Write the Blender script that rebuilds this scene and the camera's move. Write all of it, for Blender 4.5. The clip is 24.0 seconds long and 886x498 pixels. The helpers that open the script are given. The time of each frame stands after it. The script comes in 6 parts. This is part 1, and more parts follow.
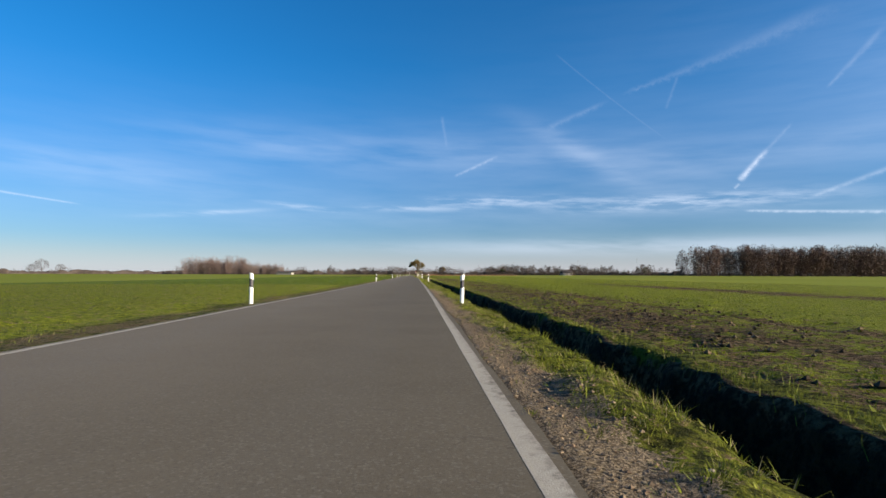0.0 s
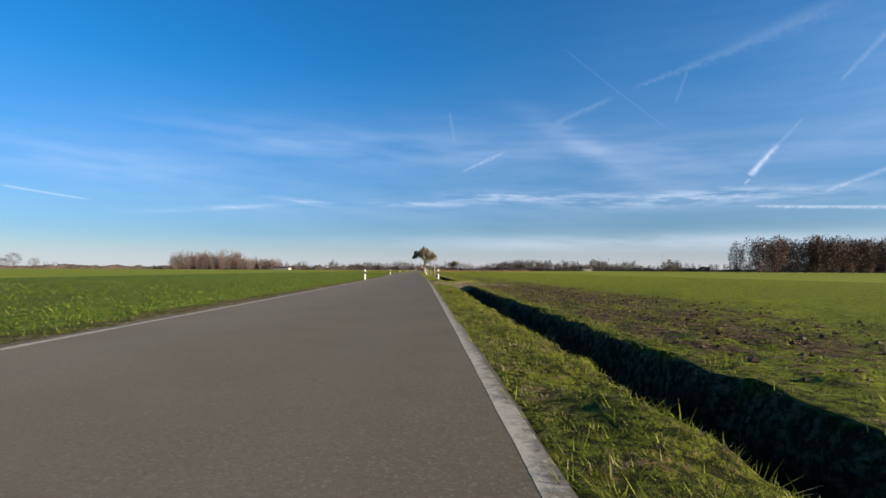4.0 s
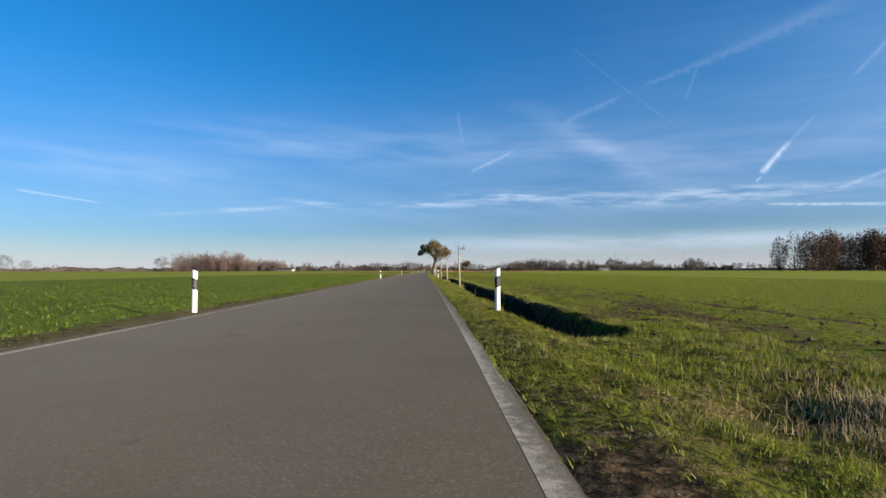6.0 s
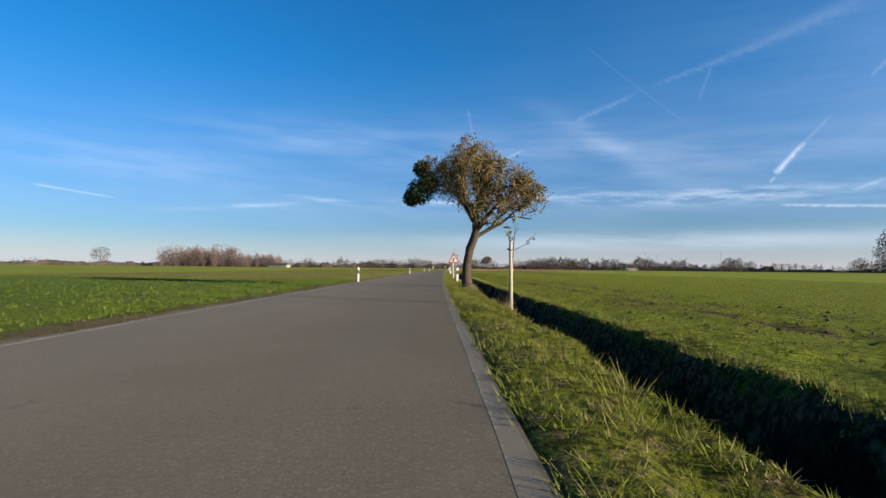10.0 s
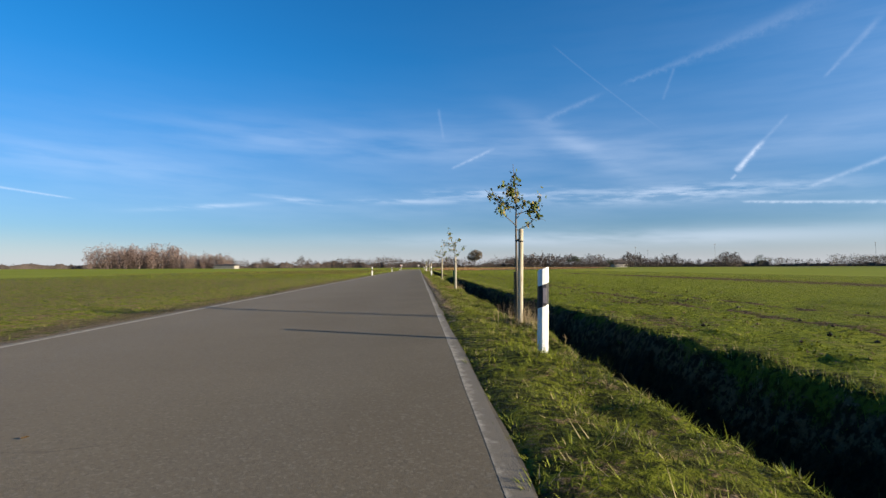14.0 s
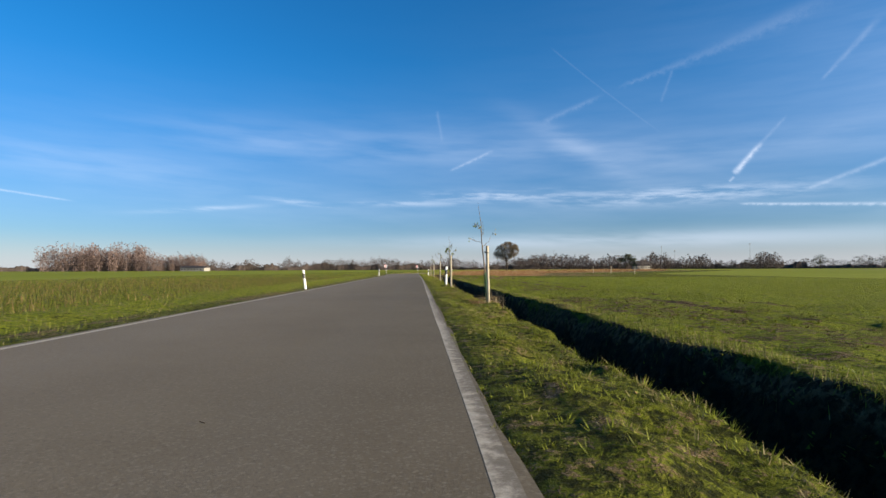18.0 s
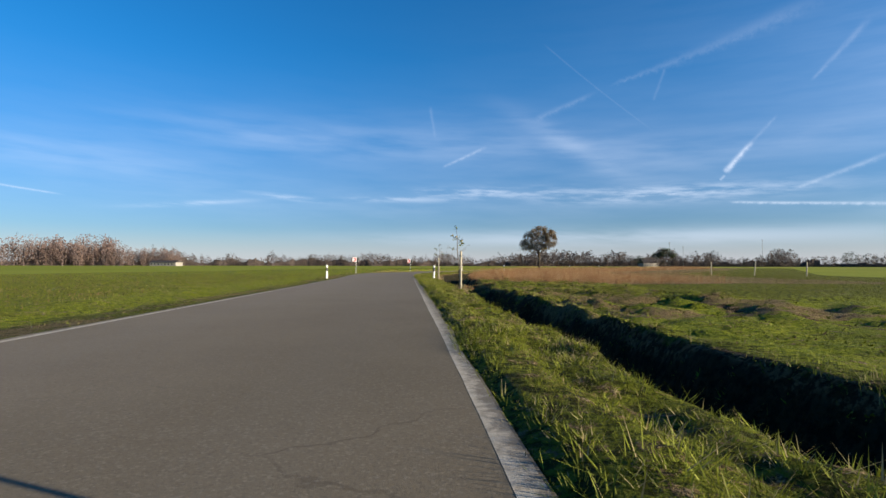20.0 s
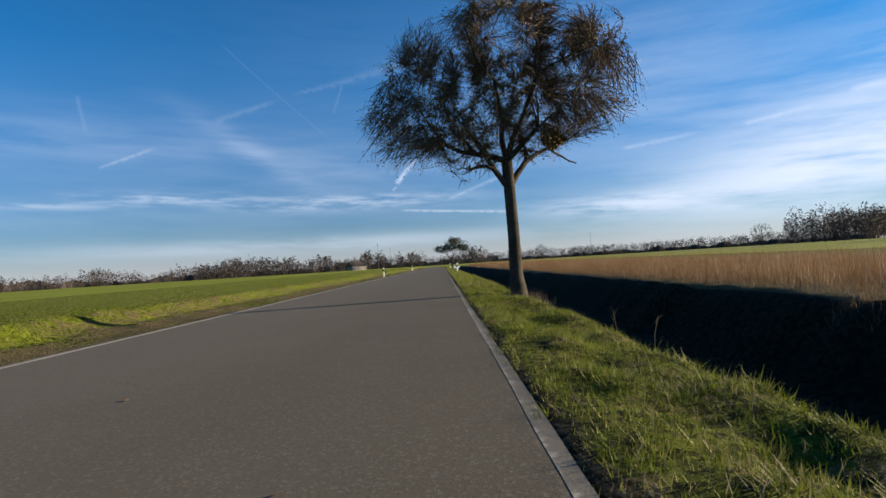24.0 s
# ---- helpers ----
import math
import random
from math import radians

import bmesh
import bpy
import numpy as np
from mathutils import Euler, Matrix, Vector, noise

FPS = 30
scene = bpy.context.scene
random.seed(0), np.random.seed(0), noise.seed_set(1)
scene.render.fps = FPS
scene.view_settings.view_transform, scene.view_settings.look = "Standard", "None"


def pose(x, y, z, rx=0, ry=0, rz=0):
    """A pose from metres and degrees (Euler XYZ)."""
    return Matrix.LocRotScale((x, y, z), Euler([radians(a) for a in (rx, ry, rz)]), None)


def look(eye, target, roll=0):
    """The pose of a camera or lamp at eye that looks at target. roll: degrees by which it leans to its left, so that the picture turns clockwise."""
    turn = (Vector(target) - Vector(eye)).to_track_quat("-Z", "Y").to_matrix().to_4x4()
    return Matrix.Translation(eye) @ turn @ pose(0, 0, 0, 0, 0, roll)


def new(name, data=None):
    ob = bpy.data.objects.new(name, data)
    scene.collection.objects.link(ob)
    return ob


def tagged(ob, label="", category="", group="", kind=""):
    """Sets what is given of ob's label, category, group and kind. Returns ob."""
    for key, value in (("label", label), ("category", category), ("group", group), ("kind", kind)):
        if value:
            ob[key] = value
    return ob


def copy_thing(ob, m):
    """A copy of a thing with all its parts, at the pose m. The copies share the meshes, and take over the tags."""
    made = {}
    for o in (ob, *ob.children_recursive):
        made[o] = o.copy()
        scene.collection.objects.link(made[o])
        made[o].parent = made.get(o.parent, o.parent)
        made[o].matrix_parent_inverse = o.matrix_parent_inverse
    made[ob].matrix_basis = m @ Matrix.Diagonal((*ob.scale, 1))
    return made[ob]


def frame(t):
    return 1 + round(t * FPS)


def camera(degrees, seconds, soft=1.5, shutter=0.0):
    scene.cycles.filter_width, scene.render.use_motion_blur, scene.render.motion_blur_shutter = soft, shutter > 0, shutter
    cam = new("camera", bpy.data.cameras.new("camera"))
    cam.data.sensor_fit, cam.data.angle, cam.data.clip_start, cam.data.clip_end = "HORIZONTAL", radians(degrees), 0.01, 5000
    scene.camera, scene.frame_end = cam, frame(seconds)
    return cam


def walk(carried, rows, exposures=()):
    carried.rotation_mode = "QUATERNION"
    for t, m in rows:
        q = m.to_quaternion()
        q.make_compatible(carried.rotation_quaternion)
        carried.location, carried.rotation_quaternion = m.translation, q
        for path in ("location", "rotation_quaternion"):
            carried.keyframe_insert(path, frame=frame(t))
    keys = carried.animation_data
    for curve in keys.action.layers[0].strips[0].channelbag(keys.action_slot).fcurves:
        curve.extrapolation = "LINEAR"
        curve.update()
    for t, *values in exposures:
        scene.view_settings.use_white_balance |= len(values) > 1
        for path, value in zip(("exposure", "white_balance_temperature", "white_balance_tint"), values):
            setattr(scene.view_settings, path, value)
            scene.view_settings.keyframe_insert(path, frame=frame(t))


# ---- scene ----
cam = camera(80.0, 24.0, 1.5)
PATH = [
    (0.0, pose(-0.04, 0.00, 0.82, 92.76, -0.16, -2.58)),
    (0.5, pose(0.06, 8.51, 0.82, 92.50, 0.67, -3.47)),
    (1.0, pose(0.16, 17.05, 0.82, 92.58, -0.28, -2.04)),
    (1.5, pose(0.09, 25.61, 0.82, 92.69, -0.17, -0.18)),
    (2.5, pose(-0.08, 42.81, 0.82, 92.42, -0.27, -1.75)),
    (3.5, pose(-0.29, 60.15, 0.82, 92.27, 0.63, -1.06)),
    (4.0, pose(-0.39, 68.93, 0.82, 92.27, -0.26, -1.77)),
    (4.5, pose(-0.43, 77.81, 0.82, 92.25, -0.39, -1.23)),
    (5.0, pose(-0.46, 86.78, 0.82, 91.90, 0.15, -1.05)),
    (5.5, pose(-0.57, 95.85, 0.82, 92.11, -0.42, -1.94)),
    (6.0, pose(-0.69, 105.00, 0.82, 92.32, 0.11, -0.78)),
    (6.5, pose(-0.73, 114.24, 0.82, 92.05, -0.37, -1.36)),
    (7.0, pose(-0.83, 123.57, 0.82, 92.00, -1.18, -1.00)),
    (7.5, pose(-1.06, 132.97, 0.82, 92.13, -0.01, -1.01)),
    (8.0, pose(-1.33, 142.46, 0.82, 92.37, -0.28, 0.64)),
    (8.5, pose(-1.63, 152.03, 0.82, 92.10, -0.06, -0.72)),
    (9.0, pose(-1.93, 161.68, 0.82, 91.94, 0.28, -0.81)),
    (9.5, pose(-2.09, 171.38, 0.82, 92.12, -0.48, -1.84)),
    (10.0, pose(-2.24, 181.10, 0.82, 92.08, -0.56, 0.21)),
    (10.5, pose(-2.42, 190.82, 0.82, 92.08, -0.34, 0.66)),
    (11.5, pose(-2.70, 210.28, 0.82, 92.11, -0.19, -1.23)),
    (12.5, pose(-2.81, 229.76, 0.82, 92.25, -0.37, -1.84)),
    (13.0, pose(-2.83, 239.47, 0.82, 92.14, 0.19, -2.67)),
    (13.5, pose(-2.78, 249.16, 0.82, 92.10, -0.03, -2.16)),
    (14.0, pose(-2.71, 258.82, 0.82, 91.96, 0.20, -2.85)),
    (14.5, pose(-2.77, 268.46, 0.82, 91.91, -0.49, -1.95)),
    (15.0, pose(-2.83, 278.07, 0.82, 91.75, 0.14, -2.63)),
    (15.5, pose(-2.73, 287.71, 0.82, 91.79, 0.18, -3.37)),
    (16.0, pose(-2.64, 297.44, 0.82, 91.94, 0.00, -3.18)),
    (16.5, pose(-2.60, 307.25, 0.82, 92.14, -0.49, -2.05)),
    (17.0, pose(-2.55, 317.14, 0.82, 92.23, 0.58, -2.58)),
    (17.5, pose(-2.47, 327.11, 0.82, 92.21, 0.85, -2.82)),
    (18.0, pose(-2.38, 337.17, 0.82, 92.19, 0.23, -2.99)),
    (18.5, pose(-2.34, 347.30, 0.82, 92.19, 0.45, -2.52)),
    (19.5, pose(-2.27, 367.77, 0.82, 91.99, -0.04, -3.47)),
    (20.5, pose(-2.24, 388.50, 0.82, 91.67, -0.08, -3.94)),
    (21.0, pose(-2.26, 398.97, 0.82, 91.78, -0.30, -3.72)),
    (21.5, pose(-2.28, 409.46, 0.82, 92.10, -0.32, -2.98)),
    (22.0, pose(-2.32, 419.91, 0.82, 92.30, 0.89, -4.13)),
    (22.5, pose(-1.39, 430.30, 0.82, 92.15, 1.87, -9.24)),
    (23.0, pose(1.16, 440.35, 0.82, 91.25, 5.20, -19.78)),
    (23.5, pose(5.44, 449.76, 0.82, 91.38, 4.03, -29.30)),
    (24.0, pose(11.04, 458.44, 0.82, 91.64, 3.54, -36.57)),
]
EXPOSURE_STOPS = 1.22
walk(cam, PATH, [(0.0, EXPOSURE_STOPS), (22.3, EXPOSURE_STOPS), (24.0, EXPOSURE_STOPS - 0.15)])

# ---- light ----
SUN_AZ, SUN_EL = 115.5, 13.0


def bearing(az, el):
    a, e = radians(az), radians(el)
    return Vector((math.sin(a) * math.cos(e), math.cos(a) * math.cos(e), math.sin(e)))


sun_data = bpy.data.lights.new("sun", "SUN")
sun_data.energy, sun_data.angle, sun_data.color = 5.4, radians(0.53), (1.0, 0.85, 0.62)
sun = new("sun", sun_data)
sun.matrix_world = look(bearing(SUN_AZ, SUN_EL) * 200, (0, 0, 0))

world = bpy.data.worlds.new("world")
scene.world = world
world.use_nodes = True
wt = world.node_tree
wt.nodes.clear()


class Net:
    """Short hand for node trees."""

    def __init__(self, tree):
        self.tree = tree

    def node(self, kind, values=None):
        n = self.tree.nodes.new(kind)
        for key, value in (values or {}).items():
            if isinstance(value, bpy.types.NodeSocket):
                self.tree.links.new(value, n.inputs[key])
            else:
                n.inputs[key].default_value = value
        return n

    def math(self, op, a, b=0.0, c=0.0):
        n = self.tree.nodes.new("ShaderNodeMath")
        n.operation = op
        for k, v in enumerate((a, b, c)):
            if isinstance(v, bpy.types.NodeSocket):
                self.tree.links.new(v, n.inputs[k])
            else:
                n.inputs[k].default_value = v
        return n.outputs[0]

    def noise(self, vector, scale, detail=4.0, rough=0.55):
        return self.node("ShaderNodeTexNoise", {"Vector": vector, "Scale": scale, "Detail": detail, "Roughness": rough}).outputs[0]

    def ramp(self, fac, low, high, a=0.0, b=1.0):
        n = self.node("ShaderNodeMapRange", {0: fac, 1: low, 2: high, 3: a, 4: b})
        n.interpolation_type = "SMOOTHSTEP"
        return n.outputs[0]

    def attr(self, name):
        n = self.node("ShaderNodeAttribute")
        n.attribute_name = name
        return n.outputs["Fac"]

    def mix(self, fac, a, b, blend="MIX"):
        n = self.tree.nodes.new("ShaderNodeMix")
        n.data_type, n.blend_type = "RGBA", blend
        for k, v in ((0, fac), (6, a), (7, b)):
            if isinstance(v, bpy.types.NodeSocket):
                self.tree.links.new(v, n.inputs[k])
            elif k:
                n.inputs[k].default_value = (*v, 1.0)
            else:
                n.inputs[k].default_value = v
        return n.outputs[2]


w = Net(wt)
direction = w.node("ShaderNodeTexCoord").outputs["Generated"]
axes = w.node("ShaderNodeSeparateXYZ", {0: direction}).outputs
az = w.math("MULTIPLY", w.math("ARCTAN2", axes[0], axes[1]), 180 / math.pi)
el = w.math("MULTIPLY", w.math("ARCSINE", axes[2]), 180 / math.pi)
sky_node = w.node("ShaderNodeTexSky")
sky_node.sky_type, sky_node.sun_disc = "NISHITA", False
sky_node.sun_elevation, sky_node.sun_rotation = radians(SUN_EL), radians(SUN_AZ)
sky_node.altitude, sky_node.air_density, sky_node.dust_density, sky_node.ozone_density = 80.0, 1.0, 0.3, 3.0
sky = sky_node.outputs[0]
angles = w.node("ShaderNodeCombineXYZ", {0: az, 1: el}).outputs[0]
streaky = w.node("ShaderNodeCombineXYZ", {0: w.math("MULTIPLY", az, 0.16), 1: w.math("ADD", w.math("MULTIPLY", el, 1.1), w.math("MULTIPLY", az, 0.035))}).outputs[0]
wisp = w.noise(streaky, 1.0, 7.0, 0.62)
soft_wisp = w.noise(streaky, 0.35, 4.0, 0.6)
broad_wisp = w.noise(streaky, 0.6, 5.0, 0.52)
crumble = w.noise(angles, 1.7, 4.0, 0.65)


def contrail(a0, e0, a1, e1, width0, width1, strength, ragged=0.5):
    """A vapour trail from one bearing to another; widths in degrees."""
    k = math.cos(radians((e0 + e1) / 2))
    dx, dy = (a1 - a0) * k, e1 - e0
    length = math.hypot(dx, dy)
    px = w.math("MULTIPLY", w.math("SUBTRACT", az, a0), k * dx / length)
    along = w.math("DIVIDE", w.math("MULTIPLY_ADD", w.math("SUBTRACT", el, e0), dy / length, px), length)
    qx = w.math("MULTIPLY", w.math("SUBTRACT", az, a0), -k * dy / length)
    across = w.math("MULTIPLY_ADD", w.math("SUBTRACT", el, e0), dx / length, qx)
    across = w.math("ADD", across, w.math("MULTIPLY", w.math("SUBTRACT", crumble, 0.5), 1.2 * max(width0, width1)))
    width = w.math("MULTIPLY_ADD", along, width1 - width0, width0)
    q = w.math("DIVIDE", across, width)
    body = w.math("POWER", 2.718, w.math("MULTIPLY", w.math("MULTIPLY", q, q), -1.0))
    ends = w.math("MULTIPLY", w.ramp(along, -0.02, 0.08), w.ramp(along, 1.02, 0.75))
    rag = w.math("MULTIPLY_ADD", w.ramp(crumble, 0.3, 0.65), ragged, 1.0 - ragged)
    return w.math("MULTIPLY", w.math("MULTIPLY", body, ends), w.math("MULTIPLY", rag, strength))


def cirrus(a, e, half_a, half_e, strength, pattern, low, high, tilt=0.0):
    """A patch of thin cloud round a bearing, broken by a wispy pattern."""
    da = w.math("SUBTRACT", az, a)
    x = w.math("DIVIDE", da, half_a)
    y = w.math("DIVIDE", w.math("SUBTRACT", w.math("SUBTRACT", el, e), w.math("MULTIPLY", da, tilt)), half_e)
    r = w.math("ADD", w.math("MULTIPLY", x, x), w.math("MULTIPLY", y, y))
    body = w.math("POWER", 2.718, w.math("MULTIPLY", r, -1.0))
    return w.math("MULTIPLY", w.math("MULTIPLY", body, w.ramp(pattern, low, high)), strength)


cover = None
for layer in (
    contrail(21.6, 18.2, 41.5, 23.1, 0.14, 0.75, 0.075, 0.45), contrail(13.8, 15.4, 20.3, 17.7, 0.30, 0.18, 0.10, 0.6), contrail(32.0, 8.9, 34.4, 11.6, 0.24, 0.17, 0.62, 0.5),
    contrail(31.6, 8.2, 32.1, 8.7, 0.12, 0.12, 0.26), contrail(34.1, 11.3, 36.5, 13.8, 0.17, 0.12, 0.10, 0.7), contrail(39.0, 16.2, 43.4, 20.5, 0.12, 0.26, 0.11), contrail(14.8, 22.6, 26.2, 13.0, 0.07, 0.06, 0.05, 0.4),
    contrail(2.4, 16.9, 3.0, 13.5, 0.16, 0.14, 0.07), contrail(3.8, 10.6, 8.8, 12.8, 0.12, 0.15, 0.22, 0.6), contrail(25.7, 16.3, 27.0, 19.6, 0.13, 0.12, 0.06),
    contrail(-38.4, 6.9, -31.8, 6.15, 0.09, 0.07, 0.34, 0.4), contrail(37.6, 7.0, 45.0, 9.6, 0.16, 0.22, 0.22), contrail(32.4, 6.1, 46.0, 5.1, 0.11, 0.15, 0.45, 0.6),
    contrail(56.0, 10.6, 63.5, 11.2, 0.20, 0.20, 0.20), contrail(67.0, 11.3, 73.0, 11.9, 0.20, 0.22, 0.28), contrail(75.0, 12.5, 82.0, 13.0, 0.25, 0.25, 0.28),
    cirrus(9.0, 7.9, 7.0, 0.55, 0.46, wisp, 0.42, 0.66), cirrus(27.0, 7.2, 11.0, 0.75, 0.54, wisp, 0.38, 0.64), cirrus(-21.5, 6.05, 4.6, 0.22, 0.36, wisp, 0.30, 0.60, 0.10),
    cirrus(-12.3, 7.0, 3.4, 0.26, 0.36, wisp, 0.32, 0.60, -0.10), cirrus(-1.0, 7.1, 6.0, 0.30, 0.30, wisp, 0.36, 0.62), cirrus(18.0, 12.2, 6.0, 1.2, 0.17, broad_wisp, 0.10, 0.70, -0.58),
    cirrus(24.0, 11.0, 8.0, 2.2, 0.13, broad_wisp, 0.20, 0.75, -0.15), cirrus(-13.0, 13.0, 13.0, 1.8, 0.16, broad_wisp, 0.15, 0.80, -0.02), cirrus(8.0, 12.6, 12.0, 2.4, 0.13, broad_wisp, 0.15, 0.85, -0.05),
    cirrus(-31.0, 9.6, 12.0, 1.7, 0.20, broad_wisp, 0.10, 0.80, -0.05), cirrus(22.0, 2.9, 26.0, 0.9, 0.42, soft_wisp, 0.15, 0.60), cirrus(40.0, 11.4, 11.0, 1.6, 0.13, broad_wisp, 0.2, 0.75), cirrus(58.0, 5.0, 10.0, 1.1, 0.7, wisp, 0.28, 0.60),
    cirrus(74.0, 6.5, 14.0, 3.6, 0.95, soft_wisp, 0.18, 0.58, 0.12), cirrus(58.0, 16.5, 15.0, 8.0, 0.24, soft_wisp, 0.10, 0.80, 0.10), cirrus(80.0, 11.0, 16.0, 4.5, 0.60, soft_wisp, 0.25, 0.68, 0.15),
    cirrus(105.0, 11.0, 20.0, 7.0, 0.8, soft_wisp, 0.2, 0.65), cirrus(0.0, 6.5, 45.0, 2.4, 0.13, broad_wisp, 0.05, 0.90), cirrus(5.0, 12.5, 48.0, 5.0, 0.085, broad_wisp, -0.3, 0.9), cirrus(45.0, 19.0, 32.0, 10.0, 0.075, soft_wisp, -0.2, 0.8),
):
    cover = layer if cover is None else w.math("SUBTRACT", w.math("ADD", cover, layer), w.math("MULTIPLY", cover, layer))
cover = w.math("MINIMUM", cover, 0.95)
tint = w.mix(w.ramp(el, 1.0, 22.0), (0.62, 0.81, 1.15), (0.16, 1.00, 1.56))
tuned = w.mix(1.0, sky, tint, "MULTIPLY")
clouded = w.mix(cover, tuned, (8.0, 8.9, 10.6))
haze = w.ramp(el, 4.0, -0.5, 0.0, 0.55)
clouded = w.mix(haze, clouded, (7.3, 7.05, 7.9))
background = w.node("ShaderNodeBackground", {0: clouded, 1: 0.05})
wt.links.new(background.outputs[0], w.node("ShaderNodeOutputWorld").inputs[0])

# ---- materials ----


def material(name, build):
    m = bpy.data.materials.new(name)
    m.use_nodes = True
    n = Net(m.node_tree)
    shader = m.node_tree.nodes["Principled BSDF"]
    where = n.node("ShaderNodeNewGeometry").outputs["Position"]
    colour, rough, height, depth = build(n, where)
    if isinstance(colour, bpy.types.NodeSocket):
        m.node_tree.links.new(colour, shader.inputs["Base Color"])
    else:
        shader.inputs["Base Color"].default_value = (*colour, 1.0)
    if isinstance(rough, bpy.types.NodeSocket):
        m.node_tree.links.new(rough, shader.inputs["Roughness"])
    else:
        shader.inputs["Roughness"].default_value = rough
    shader.inputs["Specular IOR Level"].default_value = 0.08
    if height is not None:
        bump = n.node("ShaderNodeBump", {"Strength": 0.8, "Distance": depth, "Height": height})
        m.node_tree.links.new(bump.outputs[0], shader.inputs["Normal"])
    return m


def island(n):
    return n.node("ShaderNodeNewGeometry").outputs["Random Per Island"]


def asphalt_build(n, p):
    grain = n.noise(p, 140.0, 3.0, 0.7)
    stone = n.noise(p, 38.0, 3.0, 0.6)
    patch = n.noise(p, 0.55, 5.0, 0.6)
    blot = n.noise(p, 3.0, 4.0, 0.65)
    lane = n.attr("lane")
    base = n.mix(n.ramp(patch, 0.3, 0.7), (0.1317, 0.1084, 0.07357), (0.1607, 0.1335, 0.09293))
    track = n.math("MULTIPLY", n.ramp(n.math("ABSOLUTE", n.math("SUBTRACT", n.math("ABSOLUTE", n.math("ADD", lane, 1.9)), 1.25)), 0.55, 0.1), 0.35)
    base = n.mix(track, base, (0.1549, 0.1345, 0.1026))
    base = n.mix(n.ramp(stone, 0.35, 0.75, 0.0, 0.3), base, (0.1839, 0.1607, 0.1239))
    base = n.mix(n.ramp(grain, 0.62, 0.36, 0.0, 0.30), base, (0.06776, 0.05808, 0.0484))
    base = n.mix(n.ramp(blot, 0.66, 0.82, 0.0, 0.5), base, (0.2226, 0.1936, 0.1646))
    base = n.mix(n.ramp(blot, 0.34, 0.22, 0.0, 0.4), base, (0.0726, 0.06195, 0.0513))
    side = n.ramp(lane, -4.0, 0.4)
    base = n.mix(n.math("MULTIPLY", n.math("SUBTRACT", 1.0, side), 0.30), base, (0.225, 0.190, 0.150))
    base = n.mix(n.math("MULTIPLY", side, 0.20), base, (0.085, 0.070, 0.052))
    north = n.node("ShaderNodeSeparateXYZ", {0: p}).outputs[1]
    base = n.mix(n.math("MULTIPLY", n.ramp(north, 384.0, 396.0, 0.0, 0.22), n.ramp(north, 448.0, 434.0)), base, (0.24, 0.205, 0.165))
    # darkening past the bend painted in for the changed angle to the sun
    base = n.mix(n.ramp(north, 446.0, 462.0, 0.0, 0.45), base, (0.075, 0.064, 0.050))
    chips = n.node("ShaderNodeTexVoronoi", {"Vector": p, "Scale": 75.0})
    pale = n.node("ShaderNodeSeparateColor", {0: chips.outputs["Color"]}).outputs[0]
    base = n.mix(n.ramp(pale, 0.80, 0.98, 0.0, 0.22), base, (0.2614, 0.2372, 0.1936))
    base = n.mix(n.ramp(pale, 0.20, 0.04, 0.0, 0.20), base, (0.05808, 0.0484, 0.03872))
    bent = n.node("ShaderNodeVectorMath", {0: p, 1: n.node("ShaderNodeTexNoise", {"Vector": p, "Scale": 1.3, "Detail": 4.0}).outputs["Color"]})
    bent.operation = "ADD"
    net = n.node("ShaderNodeTexVoronoi", {"Vector": bent.outputs[0], "Scale": 0.22})
    net.feature = "DISTANCE_TO_EDGE"
    crack = n.math("MULTIPLY", n.ramp(net.outputs[0], 0.0035, 0.0012), n.ramp(patch, 0.52, 0.70, 0.0, 0.4))
    base = n.mix(crack, base, (0.03872, 0.03291, 0.0271))
    return base, n.ramp(grain, 0.3, 0.7, 0.75, 0.95), n.math("ADD", grain, stone), 0.0016


asphalt = material("worn_asphalt", asphalt_build)


def line_build(n, p):
    wear = n.noise(p, 11.0, 6.0, 0.75)
    broad = n.noise(p, 0.7, 3.0, 0.6)
    grain = n.noise(p, 120.0, 2.0, 0.7)
    rub = n.math("ADD", n.math("MULTIPLY", n.attr("wear"), 0.5), n.math("MULTIPLY", n.attr("across"), 0.22))
    gone = n.ramp(n.math("ADD", n.math("ADD", n.math("ADD", wear, n.math("MULTIPLY", broad, 0.4)), n.math("MULTIPLY", grain, 0.3)), rub), 0.92, 1.24)
    paint = n.mix(n.ramp(grain, 0.3, 0.7), (0.3404, 0.3036, 0.2438), (0.46, 0.414, 0.3358))
    return n.mix(n.math("MULTIPLY", gone, 0.88), paint, (0.135, 0.116, 0.090)), 0.8, grain, 0.003


line_paint = material("worn_road_paint", line_build)


